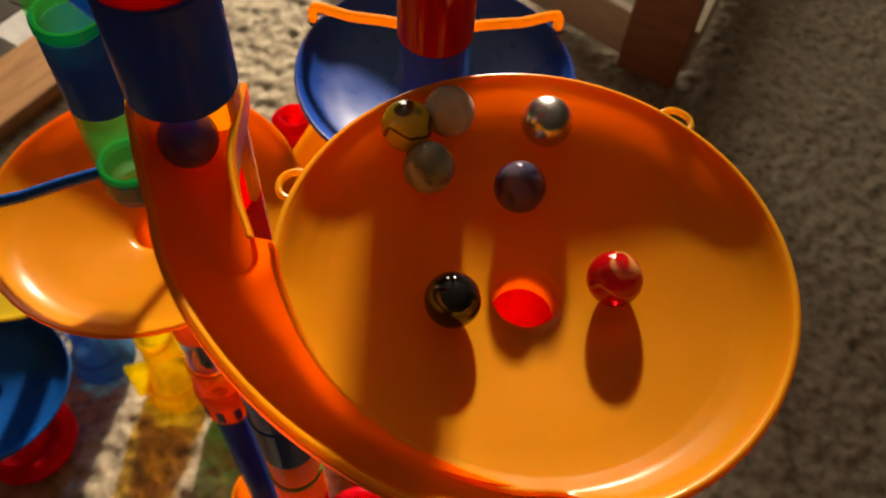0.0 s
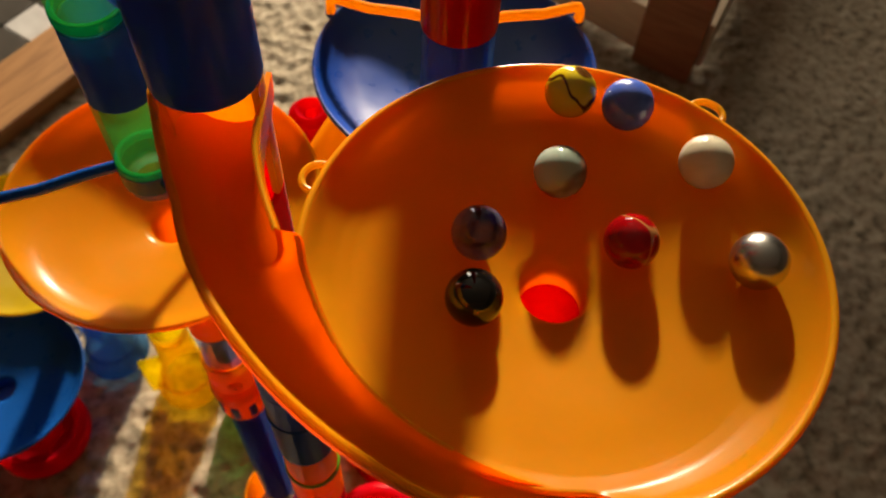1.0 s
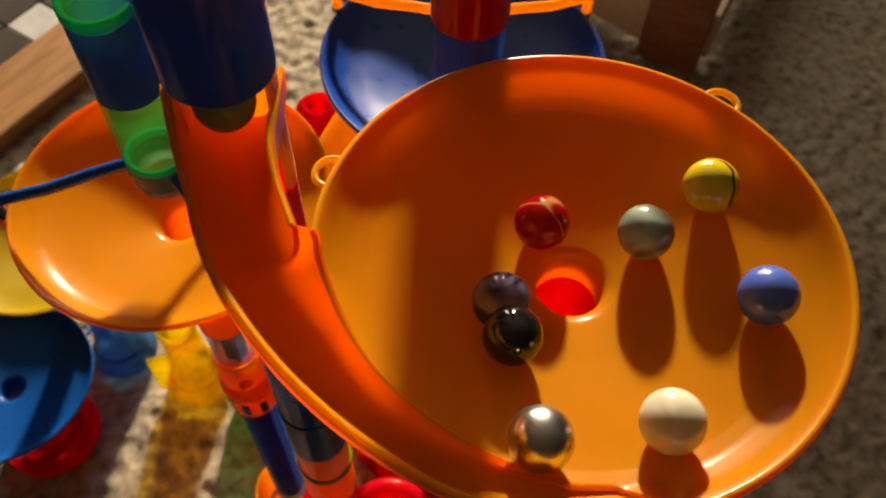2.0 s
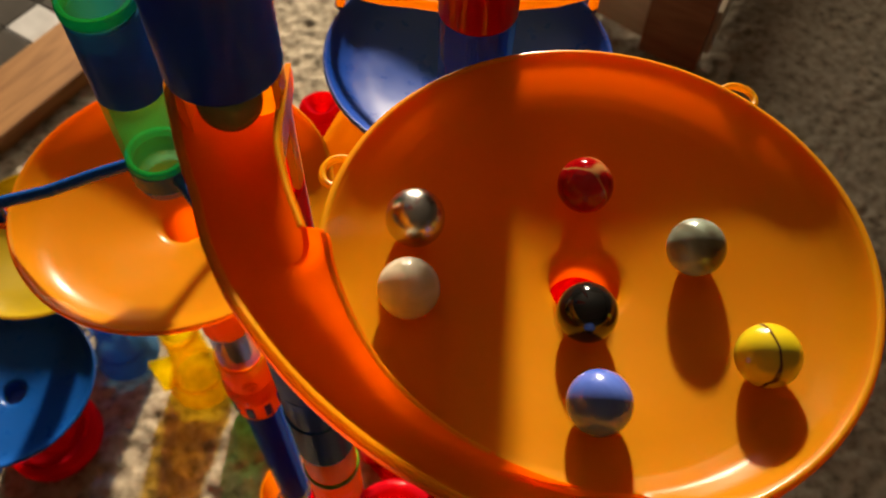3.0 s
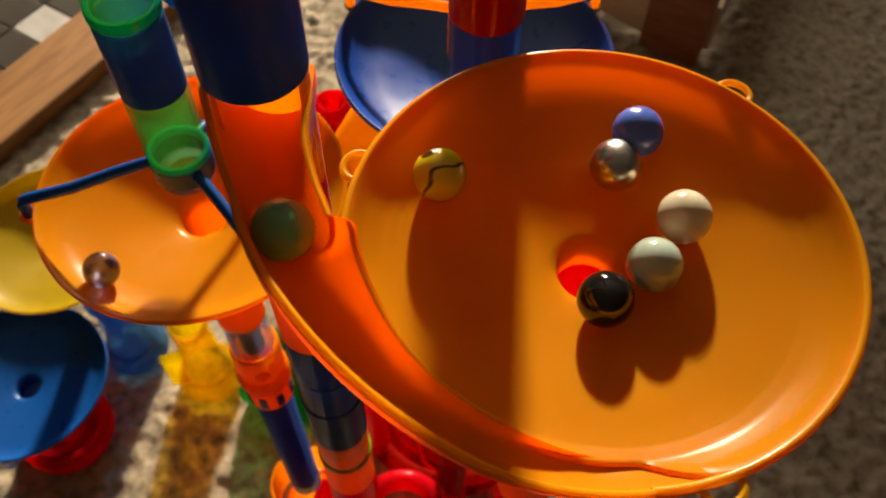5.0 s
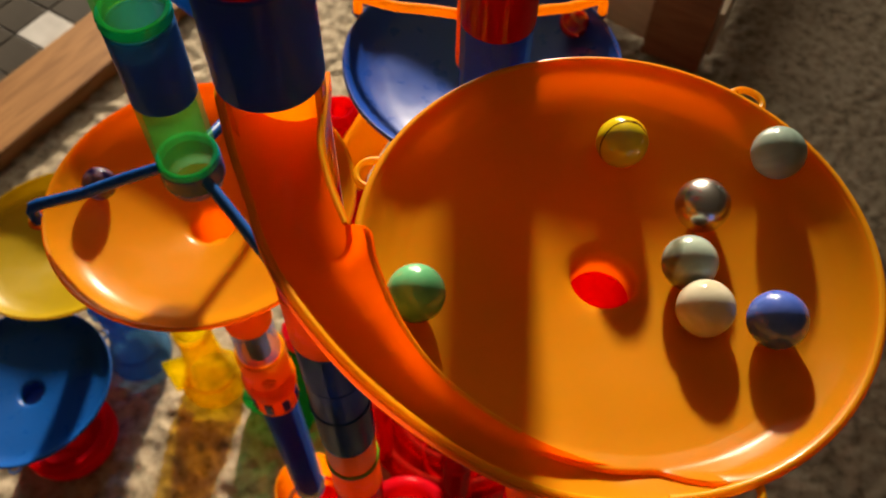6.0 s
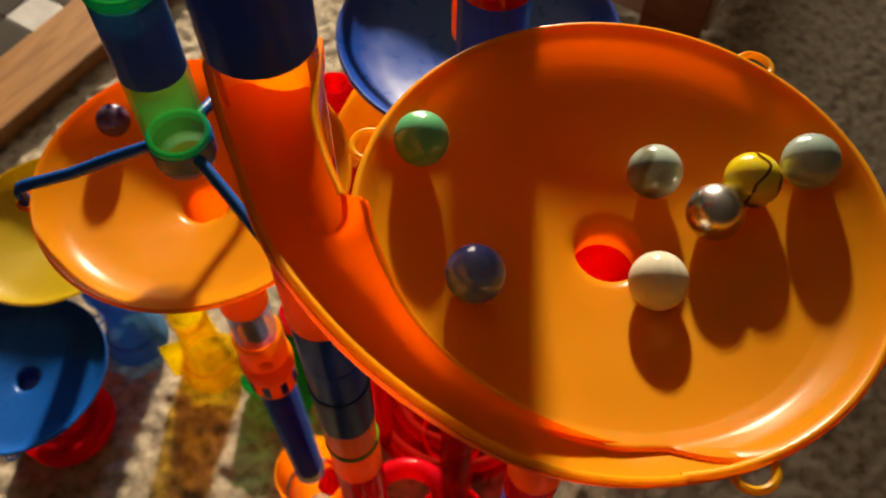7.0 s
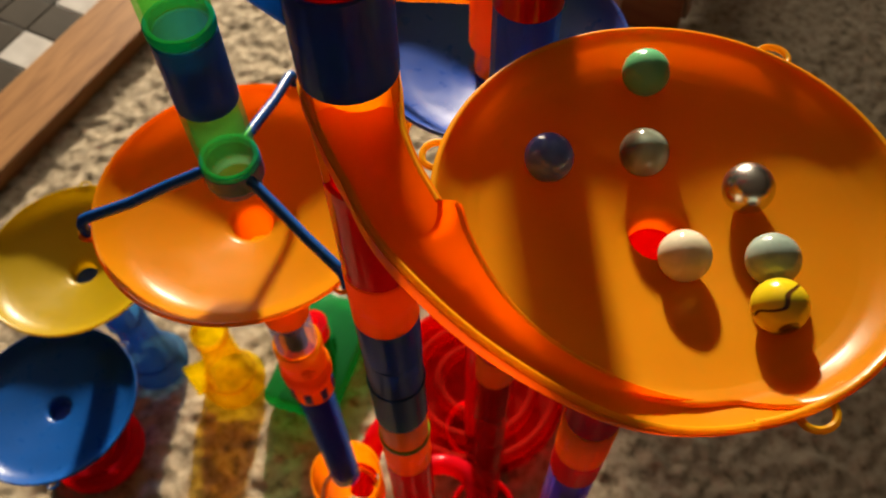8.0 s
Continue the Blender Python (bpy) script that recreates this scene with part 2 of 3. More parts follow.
# Window out of view; its right edge is set to shade the right-hand carpet.
WALL_Y, WIN = 2.6, (-0.78, 0.30, 0.12, 1.90)


def build_room():
    x0, x1, z0, z1 = WIN
    bm = bmesh.new()
    box(bm, -3.0, WALL_Y, -0.02, x0, WALL_Y + 0.15, 2.5)
    box(bm, x1, WALL_Y, -0.02, 3.0, WALL_Y + 0.15, 2.5)
    box(bm, x0, WALL_Y, z1, x1, WALL_Y + 0.15, 2.5)
    box(bm, x0, WALL_Y, -0.02, x1, WALL_Y + 0.15, z0)
    tagged(part("wall_north", bm, PLASTER, smooth=False), "plain taupe plaster wall with a tall window", "wall", kind="structure")
    for name, b in (("wall_south", (-3.0, -2.75, -0.02, 3.0, -2.6, 2.5)), ("wall_west", (-3.15, -2.75, -0.02, -3.0, 2.75, 2.5)),
                    ("wall_east", (3.0, -2.75, -0.02, 3.15, 2.75, 2.5))):
        tagged(part(name, box(bmesh.new(), *b), PLASTER, smooth=False), "plain taupe plaster wall", "wall", kind="structure")
    tagged(part("ceiling", box(bmesh.new(), -3.15, -2.75, 2.5, 3.15, 2.75, 2.6), WHITE_PAINT, smooth=False), "plain white ceiling", "ceiling", kind="structure")
    frame_bm = bmesh.new()
    w = 0.05
    box(frame_bm, x0, WALL_Y + 0.05, z0, x0 + w, WALL_Y + 0.1, z1, 0.004)
    box(frame_bm, x1 - w, WALL_Y + 0.05, z0, x1, WALL_Y + 0.1, z1, 0.004)
    box(frame_bm, x0 + w, WALL_Y + 0.05, z0, x1 - w, WALL_Y + 0.1, z0 + w, 0.004)
    box(frame_bm, x0 + w, WALL_Y + 0.05, z1 - w, x1 - w, WALL_Y + 0.1, z1, 0.004)
    tagged(part("window_1", frame_bm, WHITE_PAINT, smooth=False), "white painted frame of the tall window", "window", kind="structure")


# board between carpet and stone floor; its near edge runs along BOARD_DIR
BOARD_AT, BOARD_TURN = (-0.636, 0.606), math.degrees(math.atan2(0.841, 0.54))


def build_board_and_tiles():
    bm = box(bmesh.new(), -0.7, 0.0, -0.006, 1.1, 0.105, 0.022, 0.003)
    ob = part("wooden_threshold", bm, PLANK, smooth=False)
    ob.matrix_world = pose(*BOARD_AT, 0, 0, 0, BOARD_TURN)
    tagged(ob, "oak-brown wooden threshold board along the carpet edge", "threshold")
    base = part("stone_floor", box(bmesh.new(), -0.9, 0.105, -0.006, 1.3, 1.5, 0.010), GROUT, smooth=False)
    base.matrix_world = pose(*BOARD_AT, 0, 0, 0, BOARD_TURN)
    tagged(base, "dark grey stone tile floor with sun patches coloured in as pale tiles", "tile floor", kind="structure")
    s, g = 0.066, 0.003
    dark = finish("tile", box(bmesh.new(), g / 2, g / 2, 0.009, s - g / 2, s - g / 2, 0.0135, 0.001), TILE, False)
    pale = finish("tile", box(bmesh.new(), g / 2, g / 2, 0.009, s - g / 2, s - g / 2, 0.0135, 0.001), SUNLIT_TILE, False)
    for i in range(-6, 14):
        for j in range(0, 9):
            # these two tiles get the pale colour in place of sun patches
            light = (i, j) in ((2, 0), (4, 0))
            ob = new("tile", pale if light else dark)
            ob.parent = base
            ob.location = (0.05 + i * s, 0.107 + j * s, 0)


def build_furniture():
    """Corner of a low wooden bench: an upright leg board with a pale rail either side."""
    root = thing("bench", 0.30, 0.835, 0, "red-brown wooden bench leg with pale wooden rails, standing on the carpet", "bench", turn=-29.4)
    part("leg", box(bmesh.new(), -0.022, -0.012, 0.0, 0.07, 0.016, 0.46, 0.002), DARK_WOOD, root, smooth=False)
    left = part("rail", box(bmesh.new(), -0.6, -0.009, 0.012, 0.0, 0.009, 0.092, 0.002), PALE_WOOD, root, "pale wooden side rail", smooth=False)
    left.matrix_local = pose(-0.022, 0.012, 0, 0, 0, -12)
    right = part("rail", box(bmesh.new(), 0.0, -0.009, 0.012, 0.6, 0.009, 0.092, 0.002), PALE_WOOD, root, "pale wooden side rail", smooth=False)
    right.matrix_local = pose(0.068, 0.018, 0, 0, 0, 92)


# ---- marble run pieces ----
R = 0.072
TUBE, BORE = 0.0134, 0.0112
BOWL = [(0.0094, -0.031), (0.0095, -0.0225), (0.0098, -0.0205), (0.0108, -0.0194), (0.0135, -0.0187), (0.022, -0.0175), (0.035, -0.0150), (0.05, -0.0112),
        (0.057, -0.0100), (0.062, -0.0080), (0.0665, -0.0048), (0.0695, -0.0012)]
DEEP = [(0.0100, -0.052), (0.0102, -0.0295), (0.0106, -0.0262), (0.0118, -0.0244), (0.0150, -0.0232), (0.024, -0.0211), (0.036, -0.0176), (0.050, -0.0135),
        (0.058, -0.0112), (0.063, -0.0083), (0.067, -0.0046), (0.0695, -0.0014)]



def shell(profile, scale=1.0, wall=0.0016):
    """Closed section of a funnel: inner face, rolled lip, outer face."""
    inner = [(r * scale, z * scale) for r, z in profile]
    lip = [(0.0703 * scale, -0.0004), (0.0713 * scale, 0.0), (0.072 * scale, -0.0006), (0.0721 * scale, -0.0022), (0.0714 * scale, -0.0032)]
    outer = []
    for i in range(len(inner) - 1, -1, -1):
        a, b = inner[max(i - 1, 0)], inner[min(i + 1, len(inner) - 1)]
        dx, dz = b[0] - a[0], b[1] - a[1]
        k = math.hypot(dx, dz)
        outer.append((inner[i][0] + dz / k * wall, inner[i][1] - dx / k * wall))
    return inner + lip + outer


def hook_bm(angle, radius, out=0.0062, half=0.0052, wire=0.00115):
    """Wire loop on the rim."""
    a = radians(angle)
    rad, tan = Vector((math.cos(a), math.sin(a), 0)), Vector((-math.sin(a), math.cos(a), 0))
    pts = []
    for i in range(13):
        b = math.pi * i / 12
        pts.append(rad * (radius - 0.001 + out * math.sin(b) ** 0.7) + tan * half * math.cos(b) + Vector((0, 0, -0.0018)))
    return sweep(pts, wire, 8)


def build_bowl(name, x, y, z, mat, label, hooks, profile=DEEP, scale=1.0, hook_label=""):
    root = thing(name, x, y, z, label, "funnel", "funnels of the marble run")
    dish = part("dish", revolve(shell(profile, scale), 96), mat, root)
    for a in hooks:
        part("rim_loop", hook_bm(a, R * scale), mat, dish)
    return root


UPPER = [       # feeding chute from the cup to the notch: u, outer edge, inner edge, trough depth
    (0, -0.1035, 0.0310, 0.0360, -0.0790, 0.0310, 0.0330, 0.0205),
    (0.75, -0.1040, 0.0200, 0.0375, -0.0786, 0.0180, 0.0345, 0.0220),
    (1.5, -0.1008, 0.0085, 0.0368, -0.0785, 0.0065, 0.0340, 0.0228),
    (2.25, -0.0973, -0.0020, 0.0357, -0.0757, -0.0050, 0.0325, 0.0215),
    (3, -0.0928, -0.0131, 0.0350, -0.0712, -0.0165, 0.0315, 0.0200),
]
# from the notch round the dish: u, outer edge and inner ridge as degrees, radius, height, then trough depth
LOWER = [
    (3.00, 188.0, 0.0937, 0.0350, 193.0, 0.0731, 0.0315, 0.0200),
    (3.12, 189.3, 0.0934, 0.0350, 194.2, 0.0690, 0.0304, 0.0197),
    (3.50, 193.5, 0.0925, 0.0350, 199.0, 0.0689, 0.0272, 0.0188),
    (4.00, 199.0, 0.0911, 0.0350, 204.0, 0.0688, 0.0243, 0.0175),
    (5.00, 209.0, 0.0884, 0.0345, 213.0, 0.0685, 0.0192, 0.0152),
    (6.00, 220.0, 0.0855, 0.0305, 223.5, 0.0676, 0.0140, 0.0128),
    (7.00, 231.0, 0.0824, 0.0240, 234.0, 0.0655, 0.0078, 0.0102),
    (8.00, 246.0, 0.0775, 0.0105, 249.0, 0.0622, -0.0015, 0.0068),
    (9.00, 262.0, 0.0732, 0.0016, 264.0, 0.0608, -0.0085, 0.0036),
    (9.40, 274.0, 0.0719, -0.0004, 275.0, 0.0602, -0.0105, 0.0014),
    (9.70, 286.0, 0.0714, -0.0012, 286.0, 0.0600, -0.0112, 0.0012),
    (10.0, 298.0, 0.0706, -0.0032, 298.0, 0.0598, -0.0118, 0.0030),
]
# edge of the dish where the chute runs in: degrees, radius, lift over the plain dish
RIDGE = [(186.0, 0.0694, 0.0), (190.0, 0.0696, 0.0012), (194.0, 0.0696, 0.0030), (204.0, 0.0694, 0.0045), (213.0, 0.0690, 0.0050), (223.5, 0.0681, 0.0055),
         (234.0, 0.0659, 0.0050), (249.0, 0.0630, 0.0030), (264.0, 0.0616, 0.0003), (275.0, 0.0618, 0.0), (286.0, 0.0662, 0.0), (298.0, 0.0694, 0.0)]



# inner side of the trough just past the notch, below its stepped edge: u, degrees, radius, height
BELOW_NOTCH = [(3.0, 193.0, 0.0731, 0.0315), (3.3, 196.4, 0.0719, 0.0295), (3.7, 200.8, 0.0703, 0.0265), (4.2, 206.0, 0.0688, 0.0233)]


def chute_row(u, lower, below=False):
    if not lower:
        return glide(UPPER, u)
    oa, orad, oz, ia, irad, iz, depth = glide(LOWER, u)
    if below and u < 4.2:
        ia, irad, iz = glide(BELOW_NOTCH, u)
    oa, ia = radians(oa), radians(ia)
    return orad * math.cos(oa), orad * math.sin(oa), oz, irad * math.cos(ia), irad * math.sin(ia), iz, depth


def chute_stretch(bm, u0, u1, nu, lower):
    nv, wall = 26, 0.0014
    top, low = [], []
    for i in range(nu + 1):
        ox, oy, oz, ix, iy, iz, depth = chute_row(u0 + (u1 - u0) * i / nu, lower)
        bx, by, bz = chute_row(u0 + (u1 - u0) * i / nu, lower, True)[3:6]
        a, b = [], []
        for j in range(nv + 1):
            ang = math.pi * j / nv
            v = (1 - math.cos(ang)) / 2
            bend = 0.62 if not lower else 0.62 + 0.33 * min(1.0, (u0 + (u1 - u0) * i / nu - 3.0) / 6.0)
            s = max(0.0, math.sin(ang)) ** bend
            w = min(1.0, max(0.0, (j / nv - 0.62) / 0.38)) ** 2
            ex, ey, ez = bx + (ix - bx) * w, by + (iy - by) * w, bz + (iz - bz) * w
            p = Vector((ox + (ex - ox) * v, oy + (ey - oy) * v, oz + (ez - oz) * v - depth * s))
            across = math.cos(ang)
            if lower and across < 0:
                across *= max(0.0, 1.0 - (u0 + (u1 - u0) * i / nu - 3.0) / 5.0)
            out = Vector((ox - ix, oy - iy, 0)).normalized() * across + Vector((0, 0, -1)) * math.sin(ang)
            a.append(bm.verts.new(p))
            b.append(bm.verts.new(p + out * wall))
        top.append(a)
        low.append(b)
    for i in range(nu):
        for j in range(nv):
            bm.faces.new((top[i][j], top[i][j + 1], top[i + 1][j + 1], top[i + 1][j]))
            bm.faces.new((low[i][j], low[i + 1][j], low[i + 1][j + 1], low[i][j + 1]))
        bm.faces.new((top[i][0], top[i + 1][0], low[i + 1][0], low[i][0]))
        bm.faces.new((top[i][nv], low[i][nv], low[i + 1][nv], top[i + 1][nv]))
    for j in range(nv):
        bm.faces.new((top[0][j], low[0][j], low[0][j + 1], top[0][j + 1]))
        bm.faces.new((top[nu][j], top[nu][j + 1], low[nu][j + 1], low[nu][j]))
    return bm


def dish_section(deg):
    """Closed section of the large dish at an angle: inner face, lip, outer face; where the chute runs in it ends at a low ridge."""
    inner = [p for p in BOWL if p[0] < 0.0575]
    joined = RIDGE[0][0] < deg < RIDGE[-1][0]
    rc, lift = glide(RIDGE, deg) if joined else (0.0694, 0.0)
    for i in range(10):
        r = 0.058 + (rc - 0.058) * i / 9
        inner.append((r, on_profile(BOWL, r) + lift * (i / 9) ** 2.5))
    full = min(1.0, max(0.0, 1.0 - (deg - RIDGE[0][0]) / 6.0, (deg - 274.0) / 18.0)) if joined else 1.0
    zc = inner[-1][1]
    plain = ((0.0704, -0.0004), (0.0713, 0.0), (0.0720, -0.0006), (0.0721, -0.0022), (0.0714, -0.0032))
    low = ((rc + 0.0004, zc), (rc + 0.0008, zc - 0.0004), (rc + 0.0010, zc - 0.0010), (rc + 0.0010, zc - 0.0018), (rc + 0.0007, zc - 0.0024))
    lip = [(a[0] * full + b[0] * (1 - full), a[1] * full + b[1] * (1 - full)) for a, b in zip(plain, low)]
    outer, wall = [], 0.0013
    for i in range(len(inner) - 1, -1, -1):
        a, b = inner[max(i - 1, 0)], inner[min(i + 1, len(inner) - 1)]
        dx, dz = b[0] - a[0], b[1] - a[1]
        k = math.hypot(dx, dz)
        outer.append((inner[i][0] + dz / k * wall, inner[i][1] - dx / k * wall))
    return inner + lip + outer


def open_dish_bm():
    """The large funnel's dish, with its rim lowered to a ridge where the chute joins it."""
    bm = bmesh.new()
    n, rings = 240, []
    for i in range(n):
        deg = 178.0 + 360.0 * i / n
        a = radians(deg)
        section = dish_section(deg if deg <= 300.0 else deg - 360.0)
        rings.append([bm.verts.new((r * math.cos(a), r * math.sin(a), z)) for r, z in section])
    m = len(rings[0])
    for p, q in zip(rings, rings[1:] + rings[:1]):
        for j in range(m):
            bm.faces.new((p[j], q[j], q[(j + 1) % m], p[(j + 1) % m]))
    return bm


AX_A, AX_B, AX_C = (-0.0911, 0.0221), (-0.1578, 0.1090), (-0.0275, 0.1000)
BOWL_2, BOWL_3 = (-0.1578, 0.1090, 0.5906), (-0.0240, 0.1900, 0.6000)
BOWL_4, BOWL_5 = (-0.4440, 0.2110, 0.1520), (-0.3930, 0.3050, 0.2620)


def build_large_funnel():
    root = thing("large_funnel", 0, 0, FLOOR_TO_RIM, "glossy orange plastic funnel dish with a curved feeding chute", "funnel", "funnels of the marble run")
    dish = part("dish", open_dish_bm(), ORANGE, root)
    for a in (48.5, 160.0, -73.5):
        part("rim_loop", hook_bm(a, R), AMBER, dish)
    chute = part("chute", chute_stretch(chute_stretch(bmesh.new(), 0.0, 3.0, 30, False), 3.0, 10.0, 90, True), ORANGE, root, "curved open orange chute")
    # chute edges in amber: the light they catch is put into the colour
    edge = [Vector(chute_row(0.9 + 2.1 * i / 30, False)[:3]) for i in range(30)] + [Vector(chute_row(3.0 + 6.38 * i / 80, True)[:3]) for i in range(81)]
    part("chute_lit_edge", sweep(edge, 0.0010, 8), AMBER, chute, "rounded chute edge, amber for the light it catches")
    edge = [Vector(chute_row(1.0 + 2.0 * i / 24, False)[3:6]) for i in range(25)]
    part("chute_lit_edge", sweep(edge, 0.0007, 8), AMBER, chute, "rounded chute edge, amber for the light it catches")
    edge = [Vector(chute_row(3.14 + 4.4 * i / 50, True)[3:6]) for i in range(51)]
    part("chute_lit_edge", sweep(edge, 0.0006, 8), AMBER, chute, "rounded chute edge, amber for the light it catches")
    # rim of the orange dish, its lit edge coloured in with amber
    arc = [radians(-87.0 + 273.0 * i / 120) for i in range(121)]
    part("rim", sweep([(0.0714 * math.cos(a), 0.0714 * math.sin(a), -0.0011) for a in arc], 0.0013, 10), AMBER, dish, "rounded rim, amber for the light it catches")
    collar = bmesh.new()
    collar = revolve(ring_profile(TUBE, BORE, -0.0015, 0.0405), 28, collar, *AX_A, span=(-16.0, 202.0))
    part("collar", collar, AMBER, root, "amber half-open collar")
    part("outlet", tube_bm(0.0128, 0.0093, -0.075, -0.0312), DEEP_RED, root, "dark red outlet tube")
    return root


def build_tower(name, axis, pieces, label):
    """pieces: (low, high, material, outer radius, part name, part label), heights relative to the large rim."""
    root = thing(name, axis[0], axis[1], FLOOR_TO_RIM, label, "tower", "towers of the marble run")
    for low, high, mat, ro, kind, text in pieces:
        bm = tube_bm(ro, ro - 0.0021, low, high)
        part(kind, bm, mat, root, text)
    return root


def build_tower_a():
    root = build_tower("tube_tower", AX_A, [
        (0.0410, 0.0740, TUBE_BLUE, 0.0138, "cup", "dark blue plastic cup"),
        (0.0740, 0.2900, CLEAR_RED, TUBE, "tube", "see-through red tube"),
        (-0.0570, -0.0020, DEEP_RED, TUBE, "tube", "dark red tube"),
        (-0.0940, -0.0570, TUBE_ORANGE, 0.0137, "tube", "orange tube"),
        (-0.1280, -0.0940, TUBE_BLUE, TUBE, "tube", "blue tube"),
        (-0.1580, -0.1286, TUBE_BLUE, 0.0132, "tube", "blue tube"),
        (-0.1990, -0.1580, TUBE_BLUE, TUBE, "tube", "blue tube"),
        (-0.2290, -0.1990, AMBER, 0.0130, "tube", "amber tube"),
        (-0.2690, -0.2310, TUBE_ORANGE, TUBE, "tube", "orange tube"),
        (-0.5200, -0.2690, RED, TUBE, "tube", "red tube"),
        (-0.6900, -0.5200, CLEAR_BLUE, TUBE, "tube", "blue tube"),
        (-0.7120, -0.6880, RED, 0.034, "foot", "round red foot"),
    ], "tall stacked tower of blue, orange and red plastic tubes")
    for z, m, h in ((-0.158, TUBE_BLUE, 0.0010), (-0.230, LIME, 0.0018)):
        bm = revolve(ring_profile(0.0139, 0.0125, z - h, z + h, 0.0005), 40)
        part("ring", bm, m, root)
    arm = sweep([(-0.011, 0.002, 0.058), (-0.020, 0.006, 0.064), (-0.034, 0.012, 0.080), (-0.060, 0.022, 0.114)], 0.0034, 10)
    part("arm", arm, TUBE_BLUE, root, "blue support arm")


def build_tripod(root, mat, hub_z, end_z, angles, hub_low, hub_high, reach=0.0735):
    part("hub", tube_bm(0.0141, 0.0118, hub_low, hub_high), mat, root)
    for a in angles:
        c, s = math.cos(radians(a)), math.sin(radians(a))
        pts = [(0.0135, hub_z), (0.030, hub_z - 0.004), (0.050, hub_z - 0.010), (reach - 0.004, end_z + 0.0085), (reach - 0.001, end_z + 0.0075),
               (reach + 0.0006, end_z + 0.0045), (reach + 0.0008, end_z - 0.003)]
        part("leg", sweep([(r * c, r * s, z) for r, z in pts], 0.0027, 10), mat, root)


def build_tower_b():
    root = build_tower("tube_tower", AX_B, [
        (-0.0180, 0.0700, CLEAR_GREEN, TUBE, "tube", "see-through green tube"),
        (-0.0560, -0.0185, TUBE_BLUE, TUBE, "tube", "dark blue tube"),
        (-0.1040, -0.0565, CLEAR_GREEN, TUBE, "tube", "see-through green tube"),
    ], "green and blue tube tower on a three-legged stand over a funnel")
    for z in (-0.017, -0.098):
        part("ring", revolve(ring_profile(0.0138, 0.0112, z, z + 0.0045), 40), CLEAR_TEAL, root, "teal inner ring")
    build_tripod(root, SKY_BLUE, -0.100, -0.1214, (191.0, 311.0, 70.0), -0.1075, -0.0965)
    part("inner_sleeve", tube_bm(0.0122, 0.0104, -0.1130, -0.1045), CLEAR_GREY, root, "cloudy inner sleeve")


def build_stand_b():
    root = build_tower("tube_stand", AX_B, [
        (-0.2440, -0.1780, TUBE_ORANGE, 0.0142, "neck", "orange neck"),
        (-0.2820, -0.2440, CLEAR_GREY, TUBE, "tube", "cloudy see-through tube"),
        (-0.2860, -0.2500, LIME, 0.0070, "inner_tube", "green inner tube"),
        (-0.3550, -0.2820, TUBE_ORANGE, 0.0158, "connector", "bright orange connector"),
        (-0.5580, -0.3550, CLEAR_BLUE, 0.0132, "tube", "see-through blue tube"),
        (-0.5500, -0.3560, TUBE_BLUE, 0.0104, "inner_tube", "blue inner tube"),
        (-0.7120, -0.6200, TUBE_ORANGE, 0.0280, "foot", "round orange foot"),
        (-0.6200, -0.5600, TUBE_ORANGE, 0.0330, "cup", "orange base cup"),
    ], "tube stand under the second orange funnel on an orange cup foot")
    build_connector_details(next(c for c in root.children if c.name.startswith("connector")))


def build_connector_details(root):
    """Blue slots and a bulging band on the orange connector."""
    for a in (-52.0, -96.0, -140.0, -8.0):
        bm = box(bmesh.new(), 0.0150, -0.0024, -0.351, 0.0164, 0.0024, -0.336, 0.0004)
        bmesh.ops.rotate(bm, verts=bm.verts, cent=(0, 0, 0), matrix=Matrix.Rotation(radians(a), 3, "Z"))
        part("slot", bm, TUBE_BLUE, root, "narrow blue slot")
    part("band", revolve([(0.0156, -0.332), (0.0172, -0.329), (0.0176, -0.322), (0.0172, -0.315), (0.0156, -0.312), (0.0150, -0.322)], 40), TUBE_ORANGE, root)
    part("button", revolve([(0.001, 0.0), (0.0048, 0.0), (0.0042, 0.0022), (0.001, 0.0026)], 20), TUBE_ORANGE, root).matrix_local = pose(0.005, -0.0150, -0.300, 90, 0, 12)


def build_stand_1():
    build_tower("tube_stand", (0.0, 0.0), [
        (-0.1250, -0.0600, TUBE_ORANGE, 0.0138, "neck", "orange neck"),
        (-0.1750, -0.1250, PURPLE, TUBE, "tube", "dark purple tube"),
        (-0.2180, -0.1750, TUBE_ORANGE, 0.0137, "tube", "amber tube"),
        (-0.2490, -0.2180, RED, TUBE, "tube", "red tube"),
        (-0.3300, -0.2490, CLEAR_VIOLET, 0.0130, "tube", "see-through violet tube"),
        (-0.3200, -0.2590, CLEAR_TEAL, 0.0075, "inner_tube", "teal inner tube"),
        (-0.6900, -0.3300, CLEAR_RED, TUBE, "tube", "see-through red tube"),
        (-0.7120, -0.6880, RED, 0.034, "foot", "round red foot"),
    ], "stacked tube stand under the large orange funnel")


